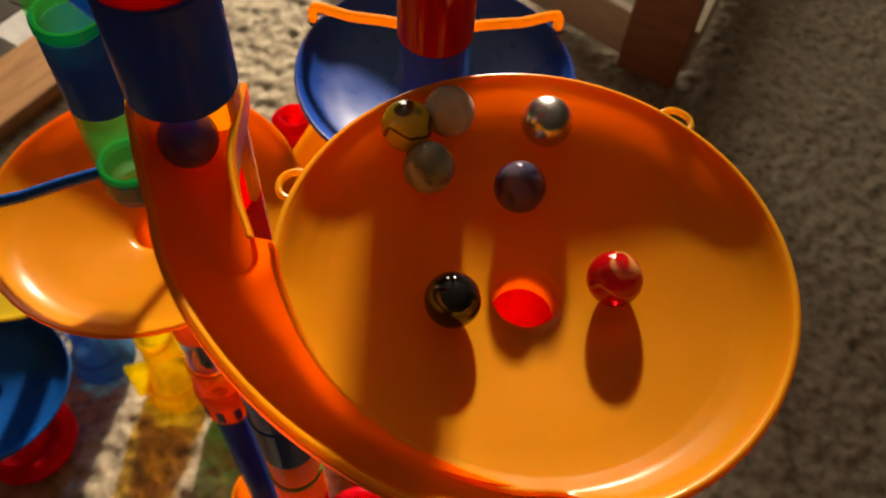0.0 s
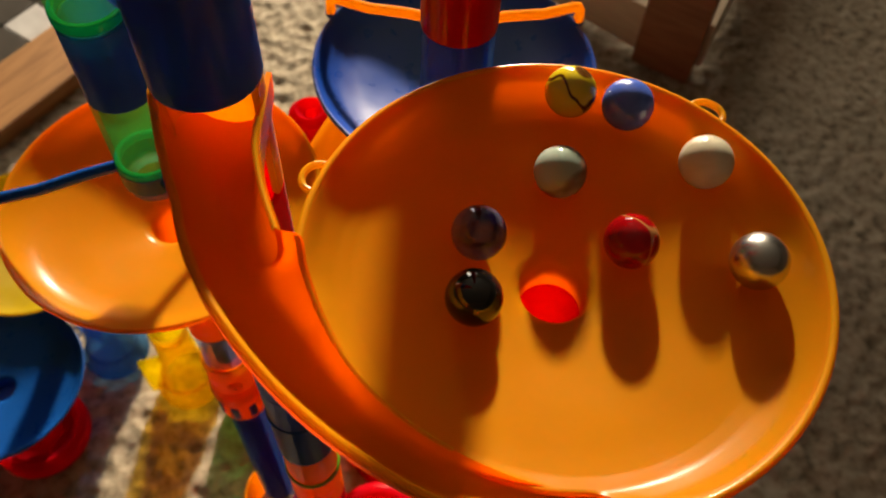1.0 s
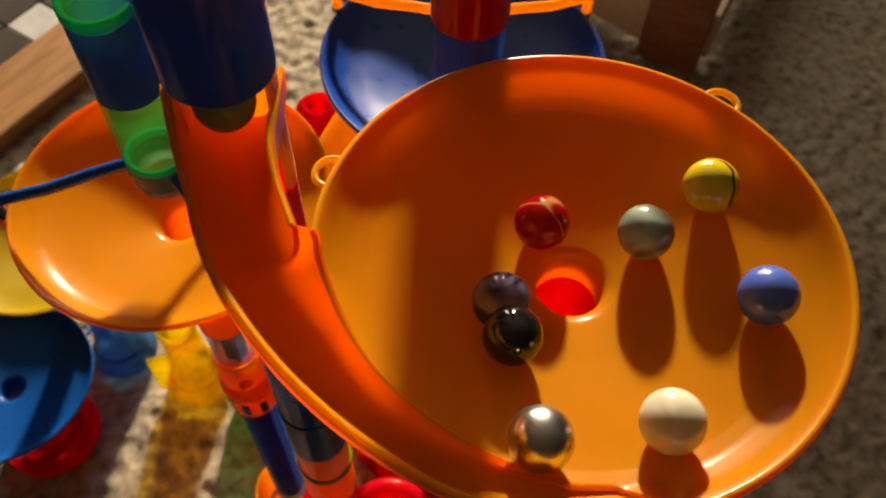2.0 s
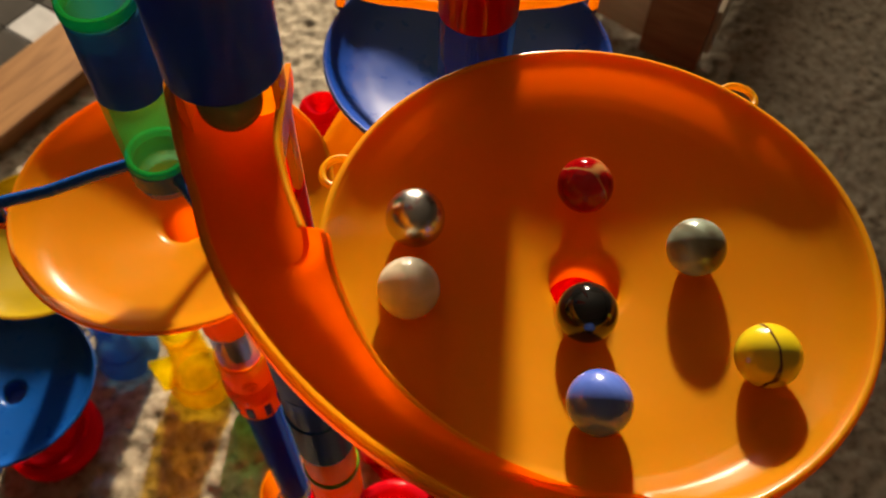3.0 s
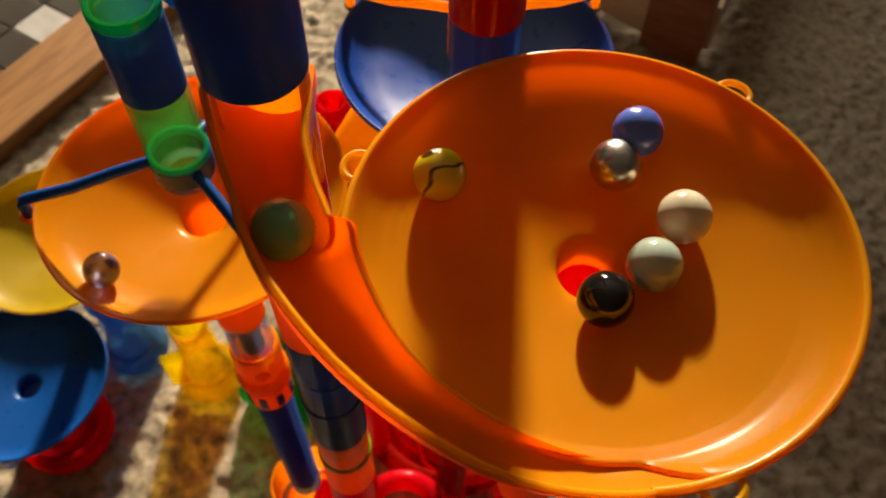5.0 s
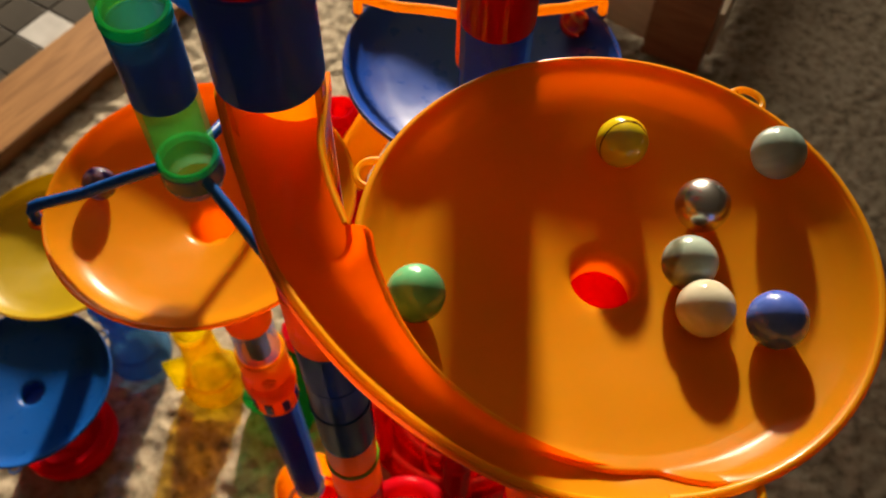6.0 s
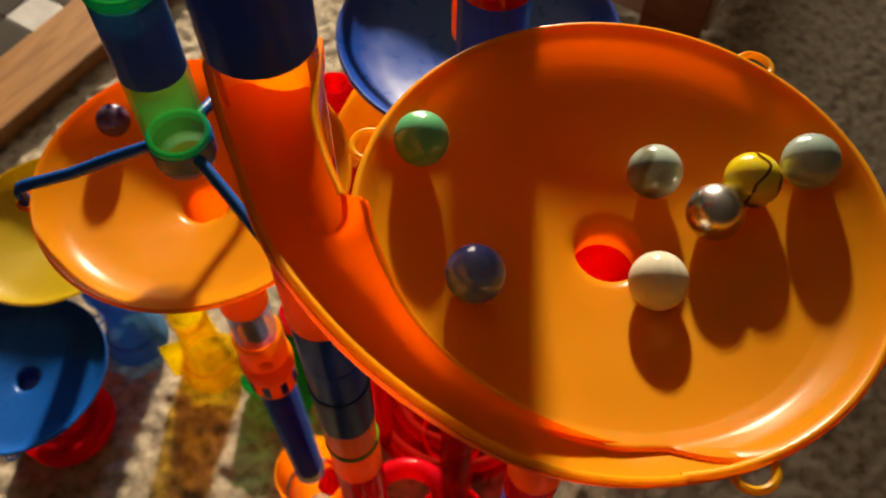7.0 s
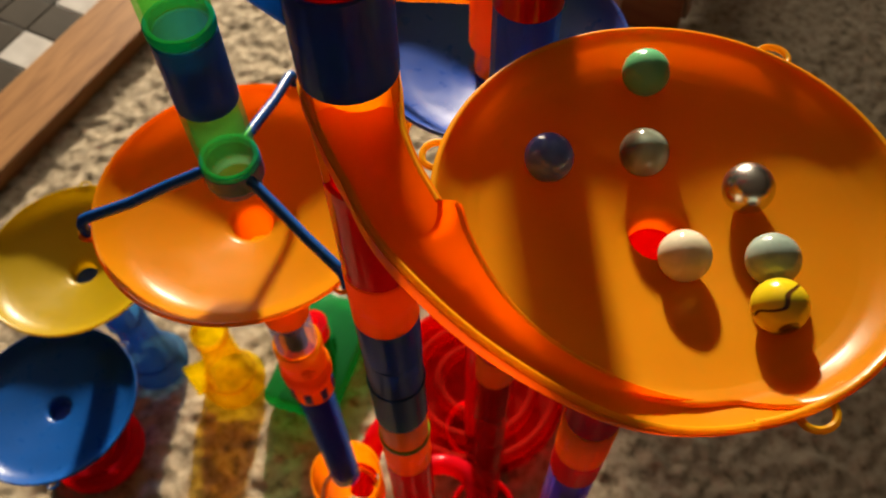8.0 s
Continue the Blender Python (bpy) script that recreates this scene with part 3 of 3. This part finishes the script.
def build_tower_c():
    build_tower("tube_tower", AX_C, [
        (-0.0090, 0.2200, DEEP_RED, TUBE, "tube", "glossy red tube"),
        (-0.0900, -0.0095, CLEAR_BLUE, 0.0131, "tube", "see-through blue tube"),
        (-0.3040, -0.0900, PURPLE, 0.0131, "tube", "purple tube"),
        (-0.3410, -0.3040, TUBE_ORANGE, 0.0137, "tube", "amber tube"),
        (-0.6900, -0.3410, CLEAR_RED, TUBE, "tube", "see-through red tube"),
        (-0.4150, -0.3420, RED, 0.0108, "inner_tube", "red inner tube"),
        (-0.5300, -0.4700, RED, 0.0108, "inner_tube", "red inner tube"),
        (-0.7120, -0.6880, RED, 0.034, "foot", "round red foot"),
    ], "tall tower of red and see-through blue tubes")


def build_funnels():
    build_bowl("orange_funnel", *BOWL_2, ORANGE, "orange plastic funnel dish under a three-legged tube stand", (191.0, 311.0, 70.0))
    b3 = build_bowl("blue_funnel", *BOWL_3, BLUE, "dark blue plastic funnel dish under an orange three-legged stand", (150.0, 30.0, 270.0))
    tri = thing("tripod_stand", BOWL_3[0], BOWL_3[1], BOWL_3[2], "orange three-legged stand clipped on the blue funnel rim", "stand")
    build_tripod(tri, TUBE_ORANGE, 0.022, 0.001, (152.0, 28.0, 270.0), -0.002, 0.040)
    part("spout", tube_bm(0.0110, 0.0092, -0.022, -0.002), AMBER, tri)
    part("tube", tube_bm(TUBE, BORE, 0.040, 0.200), PURPLE, tri, "purple tube")
    build_bowl("blue_funnel", *BOWL_4, POOL_BLUE, "bright blue plastic funnel dish low over the carpet", (40.0, 160.0, 280.0), BOWL, 0.0834 / R)
    build_bowl("yellow_funnel", *BOWL_5, YELLOW, "translucent yellow plastic funnel dish", (90.0, 210.0, 330.0), DEEP, 0.083 / R)
    build_tower("tube_stand", BOWL_3[:2], [
        (-0.3000, -0.1680, BLUE, TUBE, "neck", "blue neck"),
        (-0.6900, -0.3000, RED, TUBE, "tube", "red tube"),
        (-0.7120, -0.6880, RED, 0.034, "foot", "round red foot"),
    ], "stacked tube stand under the dark blue funnel")
    s4 = build_tower("tube_stand", BOWL_4[:2], [
        (-0.6700, -0.6100, BLUE, TUBE, "neck", "blue neck"),
        (-0.6900, -0.6600, RED, 0.020, "collar", "red collar"),
    ], "short stand under the bright blue funnel")
    # disc added below the hole, only to make the hole look dark
    part("plug", revolve(ring_profile(0.0106, 0.0006, -0.604, -0.594), 32), BLUE, s4, "dark blue disc added below the funnel hole")
    s5 = build_tower("tube_stand", BOWL_5[:2], [
        (-0.5840, -0.5050, CLEAR_NAVY, 0.0150, "tube", "see-through blue tube"),
    ], "see-through blue stand under the yellow funnel")
    # another added disc, so the yellow funnel's hole looks navy
    part("plug", revolve(ring_profile(0.0112, 0.0006, -0.498, -0.488), 32), BLUE, s5, "dark blue disc added below the funnel hole")


def build_base_pieces():
    ring = thing("base_ring", -0.4480, 0.2130, 0.0, "round glossy red base ring on the carpet", "base")
    part("ring", revolve(ring_profile(0.050, 0.036, 0.0, 0.030, 0.006), 64), RED, ring)
    part("plate", revolve(ring_profile(0.044, 0.004, 0.002, 0.008, 0.001), 48), RED, ring)
    for x, y, mat, tint, turn in ((-0.300, 0.284, CLEAR_YELLOW, "yellow", 200.0), (-0.393, 0.318, CLEAR_NAVY, "dark blue", 150.0)):
        foot = thing("bell_base", x, y, 0.0, "see-through " + tint + " bell-shaped tube foot on the carpet", "base", "bell-shaped feet", turn)
        bell = part("bell", revolve([(0.036, 0.001), (0.037, 0.010), (0.033, 0.018), (0.026, 0.032), (0.021, 0.060), (0.0180, 0.128), (0.0160, 0.128), (0.0188, 0.060),
                              (0.0236, 0.032), (0.031, 0.015), (0.034, 0.004)], 48), mat, foot)
        part("ring", revolve(ring_profile(0.0200, 0.0178, 0.118, 0.130), 40), mat, bell)
        part("web", box(bmesh.new(), 0.020, -0.003, 0.006, 0.044, 0.003, 0.074, 0.0012), mat, foot)
        part("rib", revolve(ring_profile(0.0290, 0.0262, 0.024, 0.029, 0.001), 48), mat, bell)
    green = thing("base_block", -0.195, 0.300, 0.0, "see-through green base block on the carpet", "base", turn=-24)
    part("body", box(bmesh.new(), -0.042, -0.075, 0.0, 0.042, 0.075, 0.034, 0.008), DEEP_GREEN, green)
    part("socket", tube_bm(0.020, 0.0165, 0.034, 0.070), DEEP_GREEN, green)
    part("plug", tube_bm(0.0165, 0.006, 0.070, 0.098), RED, green, "red plug")
    disc = thing("base_disc", -0.020, 0.245, 0.0, "large see-through red base disc with raised rings", "base")
    part("disc", revolve(ring_profile(0.105, 0.002, 0.0, 0.010, 0.003), 72), CLEAR_RED, disc)
    for r in (0.100, 0.074, 0.046):
        part("raised_ring", revolve(ring_profile(r, r - 0.012, 0.008, 0.030, 0.005), 72), CLEAR_RED, disc)
    loop = thing("tube_loop", -0.072, 0.062, 0.0, "glossy bright red bent tube track", "track")
    pts = [(-0.034, -0.02, 0.10), (-0.034, 0.015, 0.112)]
    pts += [(0.034 * -math.cos(math.pi * i / 12), 0.03 + 0.030 * math.sin(math.pi * i / 12), 0.114) for i in range(13)]
    pts += [(0.034, 0.0, 0.11), (0.034, -0.05, 0.09)]
    part("tube", sweep(pts, 0.010, 14), RED, loop)
    part("tube", sweep([(-0.0453, 0.1150, 0.1000), (-0.0582, 0.1023, 0.0955), (-0.0671, 0.0895, 0.0850), (-0.0738, 0.0750, 0.0675), (-0.0805, 0.0605, 0.0500)], 0.012, 14), RED, loop)
    part("post", tube_bm(0.012, 0.008, 0.0, 0.102, 32, 0.034, 0.0), RED, loop)
    part("post", tube_bm(0.012, 0.008, 0.0, 0.102, 32, -0.034, 0.0), RED, loop)
    feeder = thing("feeder_tube", -0.078, 0.162, 0.0, "short orange feeder elbow with a red cap beside the funnels", "feeder")
    part("elbow", sweep([(-0.002, 0.010, 0.568), (-0.008, -0.001, 0.565), (-0.014, -0.010, 0.560), (-0.019, -0.017, 0.554)], 0.0105, 16), TUBE_ORANGE, feeder)
    part("cap", revolve(ring_profile(0.0125, 0.004, 0.538, 0.556, 0.004), 32, None, -0.024, 0.034), RED, feeder, "red cap")
    part("post", tube_bm(0.0118, 0.0098, 0.0, 0.540, 32, -0.024, 0.034), RED, feeder, "red post")


# ---- marbles ----
RM = 0.0080


def build_marble(name, mat, label):
    bm = bmesh.new()
    bmesh.ops.create_uvsphere(bm, u_segments=40, v_segments=24, radius=RM)
    return tagged(part(name, bm, mat), label, "marble", "marbles")


build_carpet()
build_boards()
build_room()
build_board_and_tiles()
build_furniture()
build_large_funnel()
build_tower_a()
build_tower_b()
build_stand_b()
build_stand_1()
build_tower_c()
build_funnels()
build_base_pieces()

MARBLES = {
    "black": build_marble("marble", swirl_marble("black_marble", [(0.2, (0.004, 0.004, 0.004)), (0.8, (0.012, 0.011, 0.010))], rough=0.06), "glossy black glass marble rolling"),
    "red": build_marble("marble", glass_marble("red_marble", (0.50, 0.003, 0.006), (0.80, 0.40, 0.12), 0.03, 0.55, True), "see-through red glass marble"),
    "blue": build_marble("marble", swirl_marble("blue_marble", [(0.3, (0.05, 0.10, 0.46)), (0.7, (0.10, 0.17, 0.60))], rough=0.2), "opaque medium blue glossy marble"),
    "yellow": build_marble("marble", swirl_marble("yellow_marble", [(0.0, (0.70, 0.53, 0.01)), (0.472, (0.66, 0.50, 0.01)), (0.480, (0.12, 0.045, 0.006)), (0.497, (0.08, 0.028, 0.005)),
                                                                   (0.505, (0.66, 0.50, 0.01)), (1.0, (0.62, 0.48, 0.02))], 27.0, 0.5), "yellow marble with a dark brown ribbon"),
    "cream": build_marble("marble", glass_marble("cream_marble", (0.66, 0.60, 0.42), (0.76, 0.70, 0.53), 0.10, 0.22), "milky cream glass marble"),
    "silver": build_marble("marble", material("steel", 0.26, Base_Color=(0.62, 0.60, 0.56, 1), Metallic=1.0)[0], "shiny steel ball marble"),
    "grey": build_marble("marble", swirl_marble("grey_marble", [(0.36, (0.075, 0.045, 0.03)), (0.45, (0.16, 0.17, 0.12)), (0.52, (0.34, 0.42, 0.34)), (0.70, (0.42, 0.50, 0.43))], 36.0, 0.9), "grey-green marble with brown clouds"),
    "purple": build_marble("marble", glass_marble("purple_marble", (0.34, 0.34, 0.52), (0.015, 0.01, 0.10)), "clear glass marble with a purple core"),
    "pale": build_marble("marble", swirl_marble("pale_green_marble", [(0.3, (0.20, 0.27, 0.23)), (0.7, (0.36, 0.46, 0.40))], 50.0, 1.5), "pale grey-green cloudy marble"),
    "green": build_marble("marble", swirl_marble("green_marble", [(0.3, (0.10, 0.40, 0.17)), (0.7, (0.16, 0.50, 0.25))], 40.0, 1.0, 0.2), "opaque mint green marble"),
}

# rows in a funnel: seconds, millimetres from its axis, degrees round it
YELLOW_ROWS = [(0, 60.1, 127), (0.2, 59, 181), (0.4, 52, 240), (0.5, 47.4, 275), (0.8, 58.7, 384), (1, 60.4, 444), (1.2, 61.5, 505), (1.5, 55.3, 591), (1.7, 48, 663), (2.8, 47.4, 980), (3, 49.1, 1043), (3.2, 50.8, 1101), (3.5, 56.5, 1175), (3.7, 53.8, 1225), (4, 48.2, 1302), (4.2, 40.8, 1362), (4.5, 45.3, 1458), (4.7, 51.6, 1509), (5.8, 42.7, 1819), (6, 41.1, 1879), (6.2, 47.1, 1933), (6.5, 35.5, 2016), (6.8, 39.9, 2125), (7, 41.9, 2179), (7.2, 49.8, 2236), (7.5, 54.7, 2318), (7.8, 51.2, 2386), (8, 43.2, 2461)]
CREAM_ROWS = [(0, 59.5, 113), (0.2, 59.9, 165), (0.4, 52.6, 218), (0.5, 47.8, 251), (0.8, 52.6, 350), (1, 56.8, 398), (1.2, 53.8, 450), (1.5, 59, 524), (1.7, 50.6, 569), (2.8, 55.2, 871), (3, 49.8, 913), (3.2, 36.8, 971), (3.5, 43.8, 1073), (3.7, 48.2, 1121), (4, 55.3, 1195), (4.2, 58, 1231), (4.5, 33.9, 1305), (4.7, 33.2, 1384), (5.8, 20.1, 1669), (6, 29.3, 1765), (6.2, 31.8, 1825), (6.5, 38.6, 1922), (6.8, 27.8, 1986), (7, 18.4, 2101), (7.2, 33.9, 2170), (7.5, 32, 2266), (7.8, 33.6, 2344), (8, 14.8, 2439)]
SILVER_ROWS = [(0, 54.1, 82), (0.2, 58.1, 138), (0.4, 56.3, 180), (0.5, 49.6, 205), (0.8, 44.1, 313), (1, 53.9, 361), (1.2, 51.3, 410), (1.5, 54.1, 489), (1.7, 56.3, 533), (2.8, 48, 839), (3, 48.4, 887), (3.2, 41.9, 938), (3.5, 37.2, 1038), (3.7, 39.9, 1097), (4, 41.8, 1186), (4.2, 43.2, 1237), (4.5, 26.9, 1330), (4.7, 33.2, 1410), (5.8, 25.8, 1780), (6, 34, 1831), (6.2, 34.1, 1891), (6.5, 36.1, 1967), (6.8, 17.8, 2093), (7, 28.7, 2170), (7.2, 32.7, 2229), (7.5, 33.1, 2318), (7.8, 14.8, 2424), (8, 28, 2533)]
GREY_ROWS = [(0, 45.7, 130), (0.2, 39.7, 166), (0.4, 27.1, 234), (0.5, 28.1, 277), (0.8, 31.5, 373), (1, 34.1, 446), (1.2, 42.6, 500), (1.5, 31.2, 565), (1.7, 26.3, 643), (2.8, 20.3, 1024), (3, 29.3, 1090), (3.2, 27.7, 1157), (3.5, 34.2, 1248), (3.7, 22.2, 1298), (4, 25.7, 1457), (4.2, 31.4, 1512), (4.5, 26.5, 1608), (4.7, 20, 1672), (5.8, 12.8, 2097), (6, 22.7, 2157), (6.2, 22.8, 2232), (6.5, 20.5, 2332), (6.8, 13.6, 2510), (7, 24.3, 2575), (7.2, 25.3, 2625), (7.5, 11.6, 2738), (7.8, 12.8, 2920), (8, 24.4, 2973)]
BLUE_ROWS = [(0.5, 62.8, 253), (0.6, 60.9, 295), (0.8, 61, 368), (1, 60.2, 427), (1.2, 60.4, 485), (1.5, 57.3, 564), (1.7, 49.9, 626), (2.8, 52.7, 916), (3, 41.2, 986), (3.2, 52.2, 1047), (3.5, 50.8, 1116), (3.7, 52.3, 1172), (4, 57.3, 1236), (4.2, 45.6, 1277), (4.5, 41.1, 1386), (4.7, 49.1, 1433), (5.8, 28.9, 1711), (6, 46.8, 1771), (6.2, 51.9, 1807), (6.5, 42.9, 1887), (6.8, 51.4, 1963), (7, 42.6, 2002), (7.2, 25.7, 2084), (7.5, 42, 2181), (7.8, 42.4, 2260), (8, 40.1, 2305)]
GREEN_ROWS = [(5.24, 62.3, 253), (5.5, 61, 365), (5.8, 62, 487), (6, 57.3, 556), (6.2, 53.6, 633), (6.5, 58.4, 727), (6.8, 57.1, 816), (7, 59.2, 874), (7.2, 49.8, 929), (7.5, 48.1, 1033), (7.8, 55.5, 1119), (8, 53.2, 1165)]
PALE_ROWS = [(5.65, 62.3, 256), (5.8, 59.1, 313), (6, 61, 391), (6.2, 60, 471), (6.5, 55.4, 573), (6.8, 59.5, 678), (7, 58.1, 737), (7.2, 60.9, 790), (7.5, 57.7, 863), (7.8, 38.1, 935), (8, 33.4, 1042)]
PURPLE_ROWS = [(0, 31.3, 93), (0.1, 32.1, 120), (0.2, 30.1, 145), (0.3, 20.4, 167), (0.4, 8.3, 229), (0.5, 13.5, 332), (0.6, 21.5, 357), (0.8, 19.8, 421), (1, 25.3, 511), (1.2, 21.7, 552), (1.4, 9.7, 718), (1.5, 20.7, 753), (1.7, 22.1, 805), (2, 24, 930), (2.25, 17, 1050), (2.44, 11.5, 1180)]
BLACK_ROWS = [(0, 23.6, -160), (0.2, 21.2, -43), (0.4, 29, 19), (0.5, 27.4, 52), (0.8, 34.4, 153), (1, 25.5, 201), (1.2, 14.3, 316), (1.4, 27.5, 395), (1.5, 29.2, 424), (1.7, 28.4, 490), (2.8, 29.3, 869), (3, 13.9, 981), (3.2, 24.1, 1059), (3.5, 23.4, 1190), (3.7, 31.7, 1239), (3.9, 13.4, 1291), (4, 9.5, 1403), (4.2, 26.5, 1474), (4.3, 30, 1499), (4.5, 29.3, 1550), (4.7, 21.3, 1621), (5.8, 2, 1954), (5.92, 11.5, 1960)]
RED_ROWS = [(0, 24.1, 0), (0.2, 27.1, 68), (0.4, 30, 134), (0.5, 29.9, 163), (0.6, 26.1, 188), (0.8, 13, 288), (1, 24, 387), (1.2, 27.5, 452), (1.4, 26.2, 514), (1.5, 17.9, 537), (1.7, 12.6, 707), (2.8, 30.8, 1141), (3, 26.5, 1168), (3.2, 12, 1289), (3.5, 12.4, 1416), (3.7, 26.2, 1533), (4, 23.2, 1586), (4.2, 9.8, 1810), (4.3, 18.4, 1823), (4.46, 11.5, 1900)]
PURPLE_LOW_ROWS = [(3.45, 68, 5), (3.5, 67, 31), (3.8, 60.6, 165), (4, 62.5, 244), (4.3, 62.5, 358), (4.7, 57, 500), (6, 51.5, 890), (6.2, 53.6, 964), (6.4, 56.4, 1024), (7, 55.5, 1222), (7.2, 53, 1271), (7.4, 44, 1344), (7.5, 40, 1384), (7.7, 22, 1475), (7.82, 12, 1560)]
BLACK_LOW_ROWS = [(7.15, 68, 8), (7.2, 67, 22), (7.5, 59.6, 151), (7.6, 62, 193), (7.8, 60.7, 269), (8, 58, 345)]
RED_LOW_ROWS = [(5.6, 62, -40), (6, 58, 30), (6.2, 54, 80), (6.5, 52, 158), (6.6, 58, 178), (7, 57, 310), (7.6, 62, 536), (7.8, 62.5, 590), (8, 60, 655)]
# places off the funnels: seconds, x, y, height over the large rim
CHUTE_IN = [(0.00, -0.0930, 0.0205, 0.0225), (0.10, -0.0920, 0.0144, 0.0225), (0.20, -0.0883, 0.0001, 0.0205), (0.30, -0.0779, -0.0230, 0.0210), (0.40, -0.0538, -0.0478, 0.0165), (0.50, -0.0184, -0.0601, 0.0025)]


def funnel_places(rows, centre, profile, scale=1.0):
    """Function of time that gives a marble's centre as it rolls round a funnel."""
    hole = 0.0125 * scale

    def place(t):
        r, a = glide(rows, t)
        r = max(r / 1000.0, 0.0115)
        q = max(r, hole) / scale
        z = on_profile(profile, q) * scale
        slope = min(1.5, (on_profile(profile, q + 0.002) - on_profile(profile, max(q - 0.002, 0.0125))) / 0.004)
        return Vector((centre[0] + r * math.cos(radians(a)), centre[1] + r * math.sin(radians(a)), centre[2] + z + RM * math.sqrt(1 + slope * slope)))
    return (rows[0][0], rows[-1][0], place)


def line_places(rows):
    def place(t):
        x, y, z = glide(rows, t)
        return Vector((x, y, z + FLOOR_TO_RIM))
    return (rows[0][0], rows[-1][0], place)


def roll(marble, stretches):
    """Key a marble along its stretches, turning as it rolls."""
    rows, turn, last = [], Matrix.Identity(3), None
    for i in range(0, 241):
        t = i / FPS
        stretch = next((s for s in stretches if t <= s[1] + 1e-6), stretches[-1])
        p = stretch[2](min(max(t, stretch[0]), stretch[1]))
        if last is not None:
            d = p - last
            axis = Vector((0, 0, 1)).cross(d)
            if axis.length > 1e-7:
                turn = Matrix.Rotation(min(d.length / RM, 1.25), 3, axis.normalized()) @ turn
        last = p
        rows.append((t, Matrix.Translation(p) @ turn.to_4x4()))
    walk(marble, rows)


def shifted(rows, dt):
    return [(t + dt, *rest) for t, *rest in rows]


def motions():
    one, two, three = (0.0, 0.0, FLOOR_TO_RIM), BOWL_2, BOWL_3
    for colour, rows in (("yellow", YELLOW_ROWS), ("cream", CREAM_ROWS), ("silver", SILVER_ROWS), ("grey", GREY_ROWS)):
        roll(MARBLES[colour], [funnel_places(rows, one, BOWL)])
    roll(MARBLES["blue"], [line_places(CHUTE_IN), funnel_places(BLUE_ROWS, one, BOWL)])
    up = (AX_A[0], AX_A[1])
    roll(MARBLES["green"], [line_places([(0.0, *up, 0.24), (1.15, *up, 0.24), (1.40, -0.0912, 0.0200, 0.0320), (1.44, -0.0912, 0.0200, 0.0320), (4.68, -0.0912, 0.0200, 0.0320), (4.72, -0.0912, 0.0200, 0.0320)]),
                            line_places(shifted(CHUTE_IN, 4.74)), funnel_places(GREEN_ROWS, one, BOWL)])
    roll(MARBLES["pale"], [line_places([(0.0, *up, 0.262), (4.70, *up, 0.262), (4.75, *up, 0.260), (5.10, -0.0912, 0.0200, 0.0320)]),
                           line_places(shifted(CHUTE_IN, 5.15)), funnel_places(PALE_ROWS, one, BOWL)])
    roll(MARBLES["purple"], [funnel_places(PURPLE_ROWS, one, BOWL), line_places([(2.44, 0.004, -0.004, -0.02), (2.6, 0.0, 0.0, -0.09), (3.2, -0.03, 0.06, -0.14),
                             (3.38, -0.070, 0.120, -0.125), (3.45, -0.0955, 0.138, -0.112)]), funnel_places(PURPLE_LOW_ROWS, two, DEEP),
                             line_places([(7.82, BOWL_2[0], BOWL_2[1], -0.16), (8.0, BOWL_2[0], BOWL_2[1], -0.26)])])
    roll(MARBLES["black"], [funnel_places(BLACK_ROWS, one, BOWL), line_places([(5.92, 0.001, 0.002, -0.022), (6.05, 0.0, 0.0, -0.08), (6.9, -0.03, 0.06, -0.14),
                            (7.08, -0.070, 0.120, -0.125), (7.15, -0.0925, 0.128, -0.112)]), funnel_places(BLACK_LOW_ROWS, two, DEEP)])
    roll(MARBLES["red"], [funnel_places(RED_ROWS, one, BOWL), line_places([(4.46, 0.003, -0.003, -0.02), (4.6, 0.0, 0.0, -0.09), (5.2, -0.01, 0.10, -0.13), (5.6, 0.03, 0.16, -0.118)]),
                          funnel_places(RED_LOW_ROWS, three, DEEP)])


motions()
